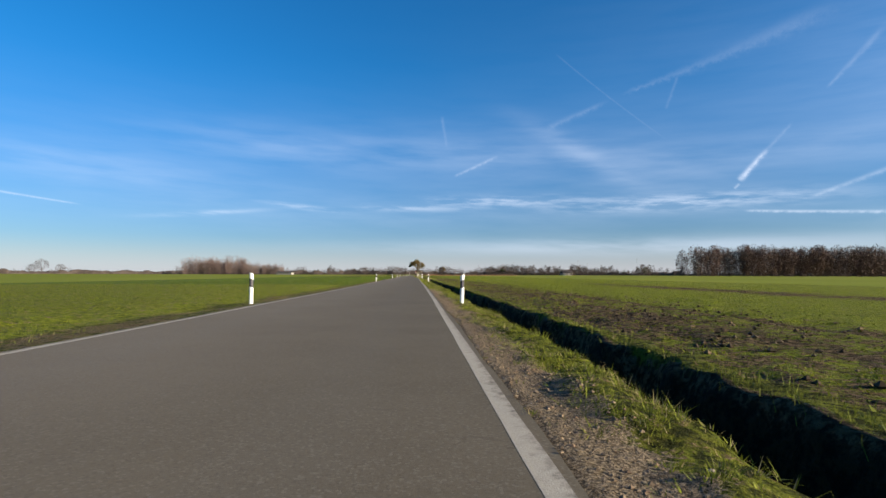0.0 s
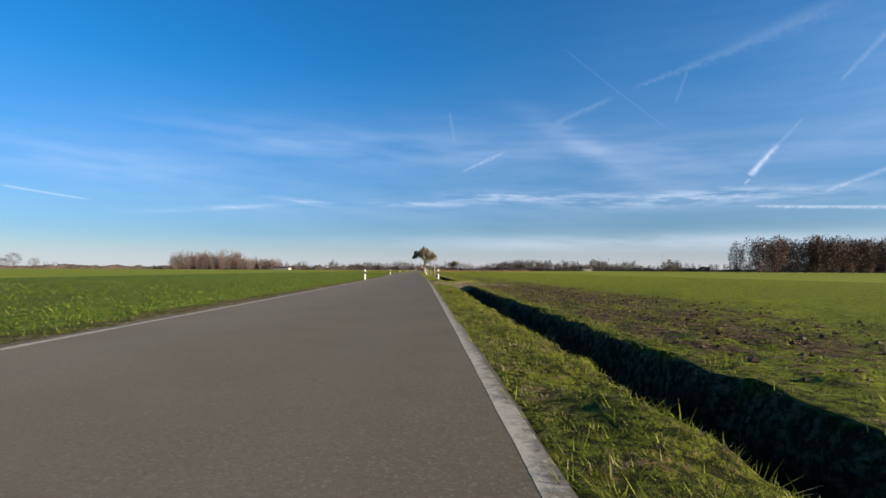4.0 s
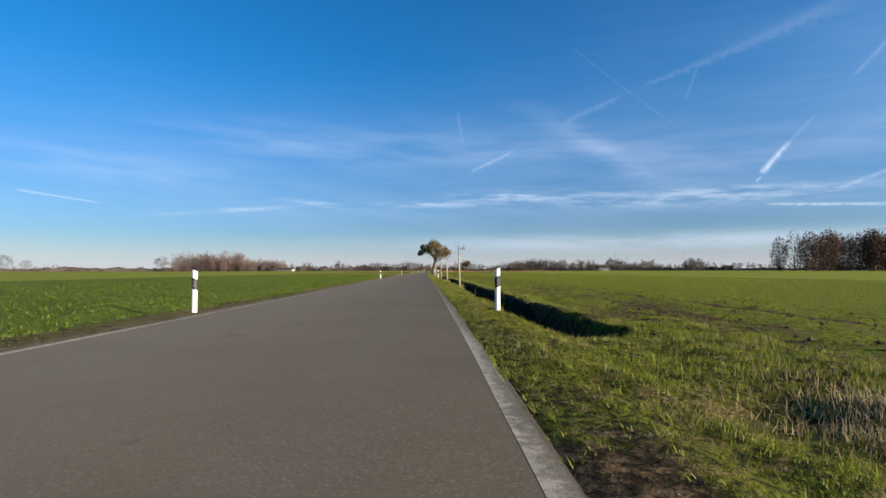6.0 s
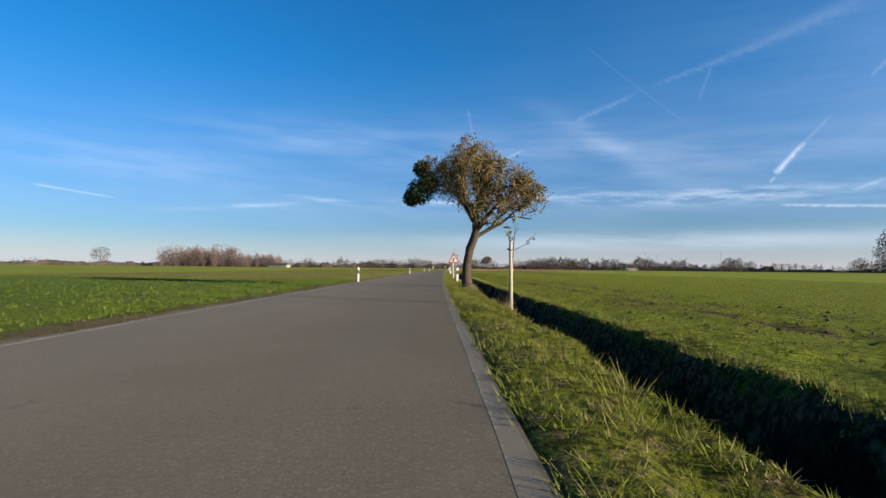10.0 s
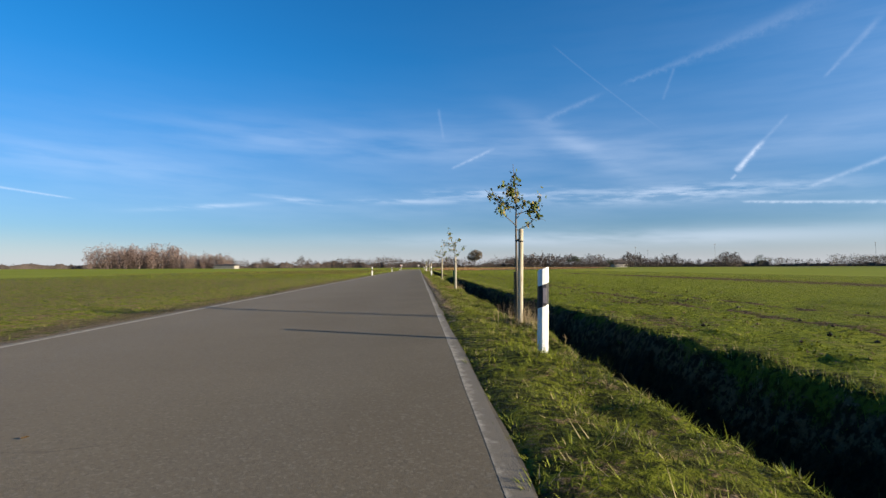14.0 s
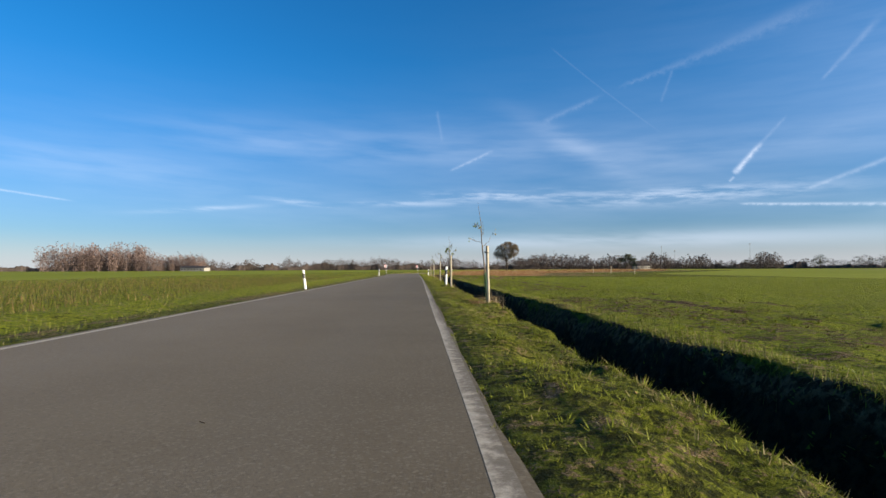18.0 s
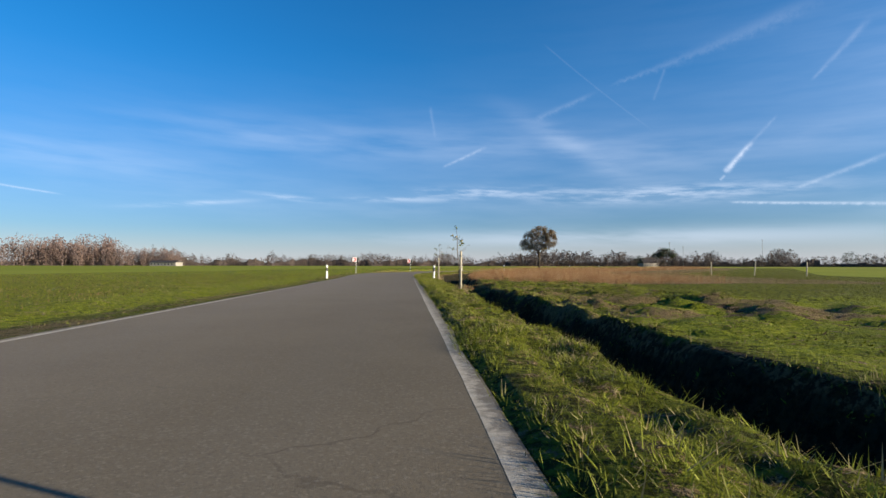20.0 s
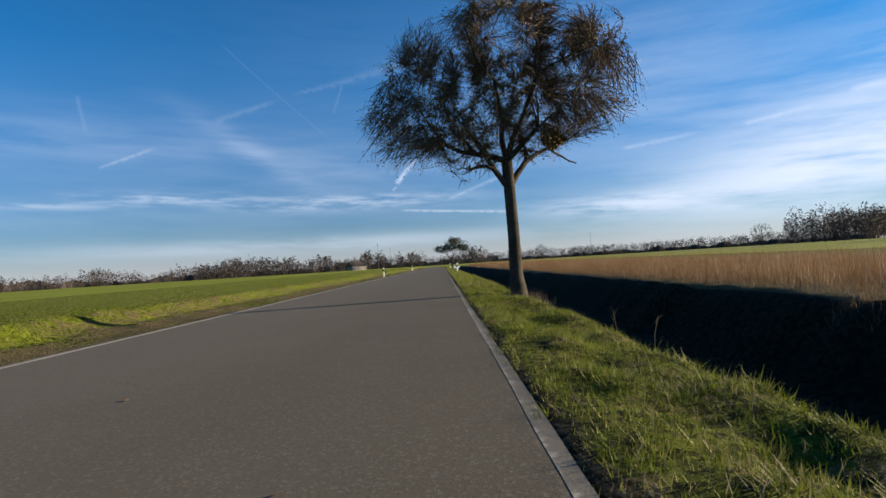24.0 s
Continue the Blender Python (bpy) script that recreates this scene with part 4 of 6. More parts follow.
def crown_points(rand, count, lobes):
    """Points through a crown made of overlapping lobes (x, y, z, rx, ry, rz), thicker towards the skin."""
    out = []
    weights = np.array([l[3] * l[4] * l[5] for l in lobes])
    for l, share in zip(lobes, weights / weights.sum()):
        n = int(count * share) + 1
        d = rand.normal(size=(n, 3))
        d /= np.linalg.norm(d, axis=1)[:, None]
        r = rand.uniform(0.15, 1.0, n) ** 0.5
        bump = 0.86 + 0.28 * vnoise(d[:, 0] * 3 + l[0], d[:, 2] * 3 + d[:, 1] * 2 + l[1], 5)
        out.append(np.array(l[:3]) + d * (r * bump)[:, None] * np.array(l[3:]))
    return np.concatenate(out)


def roadside_tree(name, label, s, u, trunk, lobes, twig_count, leaf_count, leaf_mat, leaf_size, hang, seed, turn=0.0):
    """A grown roadside tree: bowed trunk, limbs, twigs and remaining leaves."""
    rand = np.random.default_rng(seed)
    x, y, z = spot(s, u)
    ob = thing(name, label, "tree", x, y, z, heading(s) + turn)
    pts, radii = trunk
    v, f = tube(pts, radii, 12)
    v = np.array([tuple(p) for p in v])
    wob = 1 + 0.16 * (vnoise(v[:, 2] * 3, np.arctan2(v[:, 1], v[:, 0]) * 1.5 + 7, seed) - 0.5)
    centre = np.repeat(np.array(pts), 12, 0)
    v = centre + (v - centre) * wob[:, None]
    part("trunk", mesh_from("trunk", v, np.array(f), bark, None, True), ob)
    limbs, tips = [], []
    head = Vector(pts[-1])
    main = [(l[0], l[1], l[2] + l[5] * 0.2) for l in lobes]
    for k, target in enumerate(main):
        d = Vector(target) - head
        grow(rand, Vector(pts[-1 - (k % 2)]), (d.normalized() + Vector((0, 0, 0.1))).normalized(), d.length * 0.62, radii[-1] * 0.62, 3, limbs, tips, 0.75, 0.02)
    pile, thin = Pile(), Pile()
    for p, r, depth in limbs:
        end = p[-1]
        inside = min(sum(((end[i] - l[i]) / l[i + 3]) ** 2 for i in range(3)) for l in lobes)
        if depth <= 1 and inside > 1.25:
            continue
        (pile if depth >= 2 else thin).add(*tube(p, r, 6 if depth >= 2 else 4))
    part("branchwork", pile.mesh("branchwork", bark, True), ob)
    cloud = crown_points(rand, twig_count, lobes)
    anchor = np.array([tuple(t[0]) for t in tips])
    pick = []
    for block in np.array_split(cloud, max(1, len(cloud) // 500)):
        pick.append(((block[:, None] - anchor[None]) ** 2).sum(-1).argmin(1))
    near = anchor[np.concatenate(pick)]
    gap = cloud - near
    dist = np.linalg.norm(gap, axis=1)[:, None] + 1e-6
    starts = cloud - gap / dist * np.minimum(dist, 0.55)
    ends = cloud + rand.normal(size=cloud.shape) * 0.10
    ends[:, 2] -= hang * rand.uniform(0.2, 1.0, len(cloud))
    tv, tf = twig_strips(starts, ends, 0.0085, 0.03, rand)
    o = len(thin.v)
    all_v = np.concatenate([np.array(thin.v), tv]) if o else tv
    all_f = np.concatenate([np.array(thin.f), tf + o]) if o else tf
    part("crown", mesh_from("crown", all_v, all_f, twig_bark), ob, "fine bare twigs")
    which = rand.integers(0, len(cloud), leaf_count)
    t = rand.uniform(0, 1.1, leaf_count)[:, None]
    lv, lf = leaf_quads(starts[which] * (1 - t) + ends[which] * t + rand.normal(size=(leaf_count, 3)) * 0.05, leaf_size, rand)
    part("foliage", mesh_from("foliage", lv, lf, leaf_mat), ob, "remaining autumn leaves")
    return ob, (x, y, z)


def mistletoe(x, y, z, radius, seed, mat, label):
    rand = np.random.default_rng(seed)
    d = rand.normal(size=(1500, 3))
    d /= np.linalg.norm(d, axis=1)[:, None]
    c = d * (radius * rand.uniform(0.35, 1.0, 1500) ** 0.5)[:, None]
    lv, lf = leaf_quads(c, 0.09, rand, 0.0)
    tv, tf = twig_strips(np.zeros((160, 3)), d[:160] * radius * 0.95, 0.008, 0.0, rand)
    me = mesh_from("mistletoe", np.concatenate([lv, tv]), np.concatenate([lf, tf + len(lv)]), mat)
    ob = tagged(new("mistletoe", me), label, "mistletoe", group="mistletoe in the trees")
    ob.matrix_world = pose(x, y, z)
    return ob


T1_TRUNK = ([(0.05, 0, -0.3), (0.02, 0, 0.0), (-0.03, 0, 0.5), (0.0, 0, 1.1), (0.10, 0, 1.7), (0.30, 0.0, 2.2), (0.42, 0.0, 2.7)], [0.30, 0.25, 0.21, 0.20, 0.19, 0.19, 0.16])
T1_LOBES = [(-1.6, 0.1, 4.9, 0.75, 0.9, 0.75), (0.2, 0.0, 5.0, 1.5, 1.6, 1.7), (1.7, 0.2, 4.6, 1.6, 1.5, 1.3), (2.7, 0.0, 4.2, 1.0, 1.2, 0.9), (-1.0, 0.2, 4.8, 1.0, 1.2, 1.0), (0.9, -0.4, 3.5, 1.1, 1.1, 0.7), (0.4, 0.6, 5.8, 1.2, 1.2, 1.0)]
apple, (ax, ay, az0) = roadside_tree("apple_tree", "old roadside apple tree with a bowed trunk and olive-brown autumn leaves", 204.5, 1.45, T1_TRUNK, T1_LOBES, 4500, 26000, olive_leaf, 0.085, 0.15, 3)
for dx, dy, dz, r, k in ((-2.05, 0.0, 5.25, 0.40, 1), (-2.15, 0.1, 4.25, 0.62, 2), (-1.75, -0.2, 4.6, 0.50, 4), (-2.5, 0.2, 4.0, 0.40, 5)):
    mistletoe(ax + dx, ay + dy, az0 + dz, r, k, mistle_leaf, "dark green mistletoe ball in the apple tree crown")

T2_TRUNK = ([(0.05, 0, -0.4), (0.03, 0, 0.0), (-0.02, 0, 0.6), (-0.02, 0, 1.6), (-0.05, 0, 2.8), (-0.08, 0.0, 3.5)], [0.30, 0.22, 0.165, 0.15, 0.145, 0.14])
T2_LOBES = [(-2.3, 0.0, 4.6, 1.55, 1.6, 1.2), (-0.9, 0.0, 4.4, 1.5, 1.7, 1.2), (0.8, 0.1, 4.8, 1.4, 1.6, 1.3), (2.1, 0.0, 5.3, 1.3, 1.5, 1.5), (0.1, 0.0, 6.6, 2.0, 2.0, 1.3), (-1.6, 0.2, 6.2, 1.6, 1.6, 1.1), (1.8, 0.2, 6.5, 1.4, 1.5, 1.1)]
_, (bx, by, bz) = roadside_tree("fruit_tree", "tall old roadside tree with drooping bare twigs and brown leaves", 474.8, 1.92, T2_TRUNK, T2_LOBES, 13500, 30000, brown_leaf, 0.046, 0.16, 9)
hx = math.radians(36.5)
mistletoe(bx + 1.1 * math.cos(hx), by - 1.1 * math.sin(hx), bz + 4.0, 0.24, 8, olive_leaf, "olive-green mistletoe tuft in the fruit tree")

T3_TRUNK = ([(0, 0, -0.3), (0, 0, 0.0), (0.02, 0, 0.8), (0.0, 0, 1.7), (-0.05, 0, 2.4)], [0.34, 0.27, 0.22, 0.20, 0.17])
T3_LOBES = [(-2.6, 0.0, 4.8, 1.9, 1.6, 1.0), (0.6, 0.0, 6.0, 2.2, 2.0, 1.5), (2.7, 0.0, 5.2, 1.7, 1.6, 1.3), (-0.8, 0.0, 4.9, 1.5, 1.5, 0.9)]
roadside_tree("apple_tree", "distant dark roadside tree with a spreading crown", 586.0, 2.4, T3_TRUNK, T3_LOBES, 1800, 7000, mistle_leaf, 0.19, 0.1, 14)


# ---- young trees on stakes ----
def young_tree(s, u, height, stake_h, leaves, seed, stakes=1, guard="dark", tilt=0.0, sway=0.0):
    rand = np.random.default_rng(seed)
    x, y, z = spot(s, u)
    state = "leafy" if leaves > 160 else ("nearly bare" if leaves > 12 else "bare")
    off = Vector((-0.02, 0.17, 0))
    ob = thing("young_tree", state + " young fruit tree tied to a wooden stake", "tree", x + off.x, y + off.y, z, heading(s), "young trees along the verge")
    ob.rotation_euler[1] = radians(tilt)
    lean = Vector(rand.normal(size=3)) * 0.02
    fork = min(stake_h + 0.10, height * 0.66)
    pts = [Vector((0, 0, -0.15)), Vector((0.01, 0, fork * 0.35)), Vector((0.0, 0.0, fork * 0.7)) + lean, Vector((-0.01, 0.0, fork)) + lean * 2]
    pts += [pts[-1] + Vector((0.02 + sway * 0.5, 0.01, (height - fork) * 0.45)), pts[-1] + Vector((sway - 0.02, 0.03, height - fork))]
    v, f = tube(pts, [0.021, 0.019, 0.017, 0.014, 0.009, 0.003], 8)
    part("trunk", mesh_from("trunk", np.array([tuple(p) for p in v]), np.array(f), young_bark, None, True), ob)
    pile, shoots = Pile(), []
    top, crown_h = pts[3], height - fork
    n = int(rand.integers(7, 10)) if leaves > 160 else int(rand.integers(4, 7))
    for k in range(n):
        a = 2 * math.pi * (k * 0.382 + rand.uniform(-0.08, 0.08)) * 1.618
        start = top + Vector((sway * max(0.0, 0.62 * k / n - 0.12), 0, crown_h * (0.62 * k / n - 0.12)))
        reach = (0.50 - 0.30 * k / n) * rand.uniform(0.7, 1.15)
        rise = reach * rand.uniform(0.35, 1.1)
        flat = Vector((math.cos(a) + sway * 2.0, math.sin(a), 0)).normalized()
        mid = start + flat * reach * 0.55 + Vector((0, 0, rise * 0.35))
        end = start + flat * reach + Vector((0, 0, rise))
        pile.add(*tube([start, mid, end], [0.008, 0.0055, 0.0022], 5))
        shoots += [(start.lerp(mid, 0.6), mid), (mid, end), (mid, end)]
        for q in range(3):
            t = rand.uniform(0.2, 1.0)
            base = start.lerp(mid, t * 2) if t < 0.5 else mid.lerp(end, t * 2 - 1)
            tip = base + flat * rand.uniform(0.0, 0.12) + Vector(rand.normal(size=3)) * 0.07 + Vector((0, 0, rand.uniform(0.02, 0.14)))
            pile.add(*tube([base, base.lerp(tip, 0.5) + Vector(rand.normal(size=3)) * 0.012, tip], [0.0038, 0.0028, 0.0014], 4))
            shoots.append((base, tip))
    shoots += [(pts[4], pts[5])] * 3
    part("branchwork", pile.mesh("branchwork", young_bark, True), ob)
    if leaves:
        # leaves sit in bunches on some of the shoots
        bunches = max(4, leaves // 9)
        pick = rand.integers(0, len(shoots), bunches)
        where = rand.uniform(0.25, 1.0, bunches)
        hub = np.array([tuple(shoots[i][0].lerp(shoots[i][1], q)) for i, q in zip(pick, where)])
        c = hub[rand.integers(0, bunches, leaves)] + rand.normal(size=(leaves, 3)) * 0.035
        part("foliage", mesh_from("foliage", *leaf_quads(c, 0.062, rand, 0.6), young_leaf), ob, "olive and yellowing leaves in bunches")
    # perforated guard round the lower stem
    turns, g = 22, []
    for i in range(turns * 8 + 1):
        t = 2 * math.pi * i / 8
        g.append((0.034 * math.cos(t), 0.034 * math.sin(t), 0.03 + 0.76 * i / (turns * 8)))
    v, f = tube(g, [0.0125] * len(g), 4)
    part("spiral_guard", mesh_from("spiral_guard", np.array([tuple(p) for p in v]), np.array(f), guard_green if guard == "green" else guard_dark), ob, "spiral plastic trunk guard")
    for k in range(stakes):
        ox, oy = ((0.0, 0.0), (0.0, 0.36))[k]
        pole = thing("tree_stake", "round weathered wooden stake holding a young tree", "stake", x + ox, y + oy, z, heading(s), "stakes of the young trees")
        pole.rotation_euler = (rand.normal() * 0.012, rand.normal() * 0.02 - 0.015, 0)
        part_bm("shaft", pole_bm(0.038, -0.3, stake_h * (1.0 if k == 0 else 0.93), 14, 0.006), stake_wood, pole)
        gap = off - Vector((ox, oy, 0))
        along = gap.normalized()
        across = Vector((-along.y, along.x, 0))
        tie = []
        for i in range(25):
            t = 2 * math.pi * i / 24
            p = gap / 2 + along * (gap.length / 2 + 0.040) * math.cos(t) + across * 0.046 * math.sin(t)
            tie.append((p.x, p.y, stake_h - 0.17 + 0.02 * math.cos(t)))
        v, f = tube(tie, [0.012] * len(tie), 5)
        part("tie", mesh_from("tie", np.array([tuple(p) for p in v]), np.array(f), strap, None, True), pole, "black rubber tie strap")


YOUNG = [  # s, u, height, stake, leaves, stakes
    (133.4, 1.76, 2.70, 1.66, 40, 2), (148.1, 1.76, 2.45, 1.66, 80, 1), (162.45, 1.78, 2.75, 1.55, 10, 1), (177.6, 1.60, 2.35, 1.60, 70, 1), (192.95, 1.79, 2.35, 1.62, 80, 1),
    (236.8, 1.80, 2.9, 1.60, 520, 1), (252.0, 1.66, 2.8, 1.55, 520, 1), (267.0, 1.68, 2.5, 1.45, 560, 1), (280.4, 1.63, 2.45, 1.33, 300, 1), (295.3, 1.75, 2.45, 1.45, 300, 1),
    (335.8, 1.98, 2.45, 1.50, 24, 1), (351.2, 2.0, 2.7, 1.52, 30, 1), (363.2, 1.75, 2.5, 1.50, 160, 1), (378.5, 1.85, 2.5, 1.5, 60, 1), (397.8, 2.0, 2.55, 1.5, 110, 1), (413.6, 2.15, 2.5, 1.45, 70, 2)]
for i, (s, u, h, st, lv, n) in enumerate(YOUNG):
    young_tree(s, u, h, st, lv, 100 + i, n, "green" if i in (8, 2, 11) else "dark", (0, 2, 0, 0, 3, -3, -2, -1, -4, 0, 2, -4, 0, 0, -2, 1)[i], -0.20 if i == 8 else 0.0)

# ---- woods and hedges far off ----
def bare_tree_mesh(rand, height, spread, twigs, trunk_r, low=0.28, coarse=1.0, fuzz=0.9):
    """Verts and quads of a leafless tree: stem, some limbs, a haze of twigs."""
    v0, f0 = tube([(0, 0, -0.5), (0.0, 0, height * 0.35), (rand.normal() * 0.4, rand.normal() * 0.4, height * 0.8)], [trunk_r, trunk_r * 0.75, trunk_r * 0.2], 5)
    v = np.array([tuple(p) for p in v0])
    f = np.array(f0)
    d = rand.normal(size=(twigs, 3))
    d /= np.linalg.norm(d, axis=1)[:, None]
    r = rand.uniform(0.2, 1.0, twigs) ** 0.45
    c = d * r[:, None] * np.array([spread, spread, height * (1 - low) / 2]) + np.array([0, 0, height * (1 + low) / 2])
    lump = vnoise(c[:, 0] * 0.45 + height, c[:, 2] * 0.45 + c[:, 1] * 0.3, 3)
    c = c[lump > 0.24]
    n = len(c)
    up = c - np.array([0, 0, height * 0.25])
    up /= np.linalg.norm(up, axis=1)[:, None]
    up += rand.normal(size=(n, 3)) * fuzz
    up /= np.maximum(np.linalg.norm(up, axis=1)[:, None] / 1.4, 1.0)
    side = np.cross(up, rand.normal(size=(n, 3)))
    side /= np.linalg.norm(side, axis=1)[:, None] + 1e-9
    length = height * rand.uniform(0.022, 0.052, n)[:, None] * coarse ** 0.5 * (0.9 / fuzz) ** 0.4
    wide = height * rand.uniform(0.008, 0.018, n)[:, None] * coarse
    q = np.stack([c - side * wide, c + side * wide, c + up * length + side * wide * 0.3, c + up * length - side * wide * 0.3], 1).reshape(-1, 3)
    return np.concatenate([v, q]), np.concatenate([f, np.arange(4 * n).reshape(n, 4) + len(v)])


def wood(name, label, category, spots, mat, seed, twigs, height, kind="stuff", low=0.28, coarse=1.0, fuzz=0.9):
    """A stand of trees as one object; spots are (x, y, size)."""
    rand = np.random.default_rng(seed)
    forms = [bare_tree_mesh(rand, 1.0 * height, height * rand.uniform(0.20, 0.30), twigs, height * 0.012, low, coarse, fuzz) for _ in range(6)]
    vs, fs, o = [], [], 0
    for i, (x, y, k) in enumerate(spots):
        v, f = forms[i % 6]
        a = rand.uniform(0, 2 * math.pi)
        c, s = math.cos(a), math.sin(a)
        wide = k * rand.uniform(0.85, 1.25)
        vs.append(np.stack([(v[:, 0] * c - v[:, 1] * s) * wide + x, (v[:, 0] * s + v[:, 1] * c) * wide + y, v[:, 2] * k * rand.uniform(0.9, 1.1) - 0.15], -1))
        fs.append(f + o)
        o += len(v)
    return tagged(new(name, mesh_from(name, np.concatenate(vs), np.concatenate(fs), mat)), label, category, kind=kind)


rand = np.random.default_rng(5)
# the wood beyond the right-hand field
spots = [(235 + rand.uniform(0, 1) * 230, 437 + (rand.uniform(0, 1) ** 3) * 40, rand.uniform(0.95, 1.03)) for _ in range(170)]
wood("bare_wood", "dense leafless brown deciduous wood behind the field", "woodland", spots, wood_twigs, 21, 950, 25.5, low=0.02, coarse=0.62, fuzz=1.2)
spots = [(231 + rand.uniform(0, 1) * 240, 431 + rand.uniform(0, 1) * 50, rand.uniform(0.6, 1.2)) for _ in range(200)]
wood("undergrowth", "low brown undergrowth at the foot of the wood", "shrubs", spots, hedge_twigs, 22, 80, 6.0, low=0.0, coarse=1.2)
# the wood beyond the left-hand field
spots = [(-403 + rand.uniform(0, 1) * 102, 922 + rand.uniform(0, 1) * 50, rand.uniform(0.62, 1.06)) for _ in range(90)]
spots += [(-304 + rand.uniform(0, 1) * 64, 926 + rand.uniform(0, 1) * 30, rand.uniform(0.4, 0.65)) for _ in range(40)]
wood("bare_copse", "reddish-brown leafless copse across the left field", "woodland", spots, copse_twigs, 23, 340, 31.0, low=0.0, coarse=1.15, fuzz=1.6)

# the belt of hedges and trees along the horizon
def belt(name, label, az0, az1, dist, tall, number, seed, mat, twigs, even=0.0):
    r = np.random.default_rng(seed)
    out = []
    for i in range(number):
        a = radians(az0 + (az1 - az0) * (i + r.uniform(-0.9, 0.9)) / number)
        d = dist * r.uniform(0.92, 1.08)
        clump = 0.55 + 0.9 * float(vnoise(math.degrees(a) * 0.55, seed * 1.3, 4)) ** 1.5
        clump = clump * (1 - even) + even
        out.append((math.sin(a) * d, 300 + math.cos(a) * d, clump * r.uniform(0.7 + 0.2 * even, 1.2 - 0.1 * even)))
    return wood(name, label, "hedgerow", out, mat, seed, twigs, tall, low=0.0, coarse=2.3, fuzz=1.8)


belt("horizon_hedge", "hazy brown hedgerow along the horizon", -75, -27, 1050, 9.5, 420, 31, hedge_twigs, 60)
belt("horizon_hedge", "bare brown tree belt along the horizon", -32, 12, 880, 17.0, 520, 32, hedge_twigs, 96)
belt("horizon_hedge", "brown tree belt with gaps along the horizon", 10, 34, 760, 14.0, 340, 33, hedge_twigs, 96)
belt("horizon_hedge", "dark tree belt beyond the open field", 33, 62, 900, 13.0, 300, 34, hedge_twigs, 80)


def hedge_bank(name, label, az0, az1, dist, low, tall, seed, mat):
    """A dense continuous hedge: a lumpy rounded bank that follows the horizon."""
    a = np.radians(np.arange(az0, az1, 0.07))
    arc = np.degrees(a)
    d = dist * (1 + 0.03 * (fbm(arc * 0.4, arc * 0, seed) - 0.5))
    top = low + tall * np.clip(fbm(arc * 0.9, arc * 0, seed + 1) - 0.28, 0, 1) * 1.4 + 0.30 * tall * (fbm(arc * 5.0, arc * 0, seed + 2) - 0.5) + 0.22 * tall * (vnoise(arc * 13.0, arc * 0, seed + 3) - 0.5)
    rows = []
    for off, k in ((-4.0, 0.0), (-3.4, 0.55), (-1.8, 0.90), (0.4, 1.0), (3.0, 0.75), (4.0, 0.0)):
        lump = 0.9 * (vnoise(arc * 11.0, arc * 0 + off, seed + 5) - 0.5)
        r_ = d + off + lump
        rows.append(np.stack([np.sin(a) * r_, 300 + np.cos(a) * r_, top * k - 0.15], -1))
    grid = np.stack(rows, 1)
    return tagged(new(name, mesh_from(name, grid.reshape(-1, 3), grid_faces(*grid.shape[:2]), mat, None, False)), label, "hedgerow", kind="stuff")


hedge_bank("low_hedge", "low dense brown hedge along the far field edge", -76, -26, 985, 4.5, 5.5, 131, hedge_body)
hedge_bank("low_hedge", "dense brown hedge below the far tree belt", -34, 36, 860, 4.0, 9.0, 135, hedge_body)
hedge_bank("low_hedge", "dark low hedge beyond the open field", 30, 66, 880, 3.2, 6.5, 139, hedge_body)
belt("forest_ridge", "long even wooded ridge far behind the fields", 40, 84, 1550, 27.0, 520, 35, ridge_twigs, 40, 0.85)
spots = [(432 + rand.uniform(0, 1) * 170, 556 + rand.uniform(0, 1) * 60, rand.uniform(0.7, 1.1)) for _ in range(80)]
wood("bare_copse", "bare copse behind the reed field", "woodland", spots, wood_twigs, 36, 620, 24.0, low=0.05, coarse=0.8)

# single trees that stand out of the belt
for i, (x, y, h, mat) in enumerate(((-180, 453, 10.5, hedge_twigs), (-498, 720, 20, hedge_twigs), (-516, 728, 14, hedge_twigs), (-476, 724, 14, hedge_twigs), (43, 998, 15, hedge_twigs), (122, 882, 16, hedge_twigs), (400, 929, 20, hedge_twigs), (329, 753, 12, fir_needles), (-100, 932, 13, hedge_twigs), (255, 950, 13, fir_needles), (225, 856, 10, hedge_twigs), (312, 581, 12, hedge_twigs))):
    r = np.random.default_rng(60 + i)
    v, f = bare_tree_mesh(r, h, h * 0.46, 1100, h * 0.018, 0.25, 0.8, 1.4)
    ob = tagged(new("lone_tree", mesh_from("lone_tree", v, f, mat)), "distant lone tree standing over the hedgerow", "tree", "distant lone trees")
    ob.matrix_world = pose(x, y, -0.1)


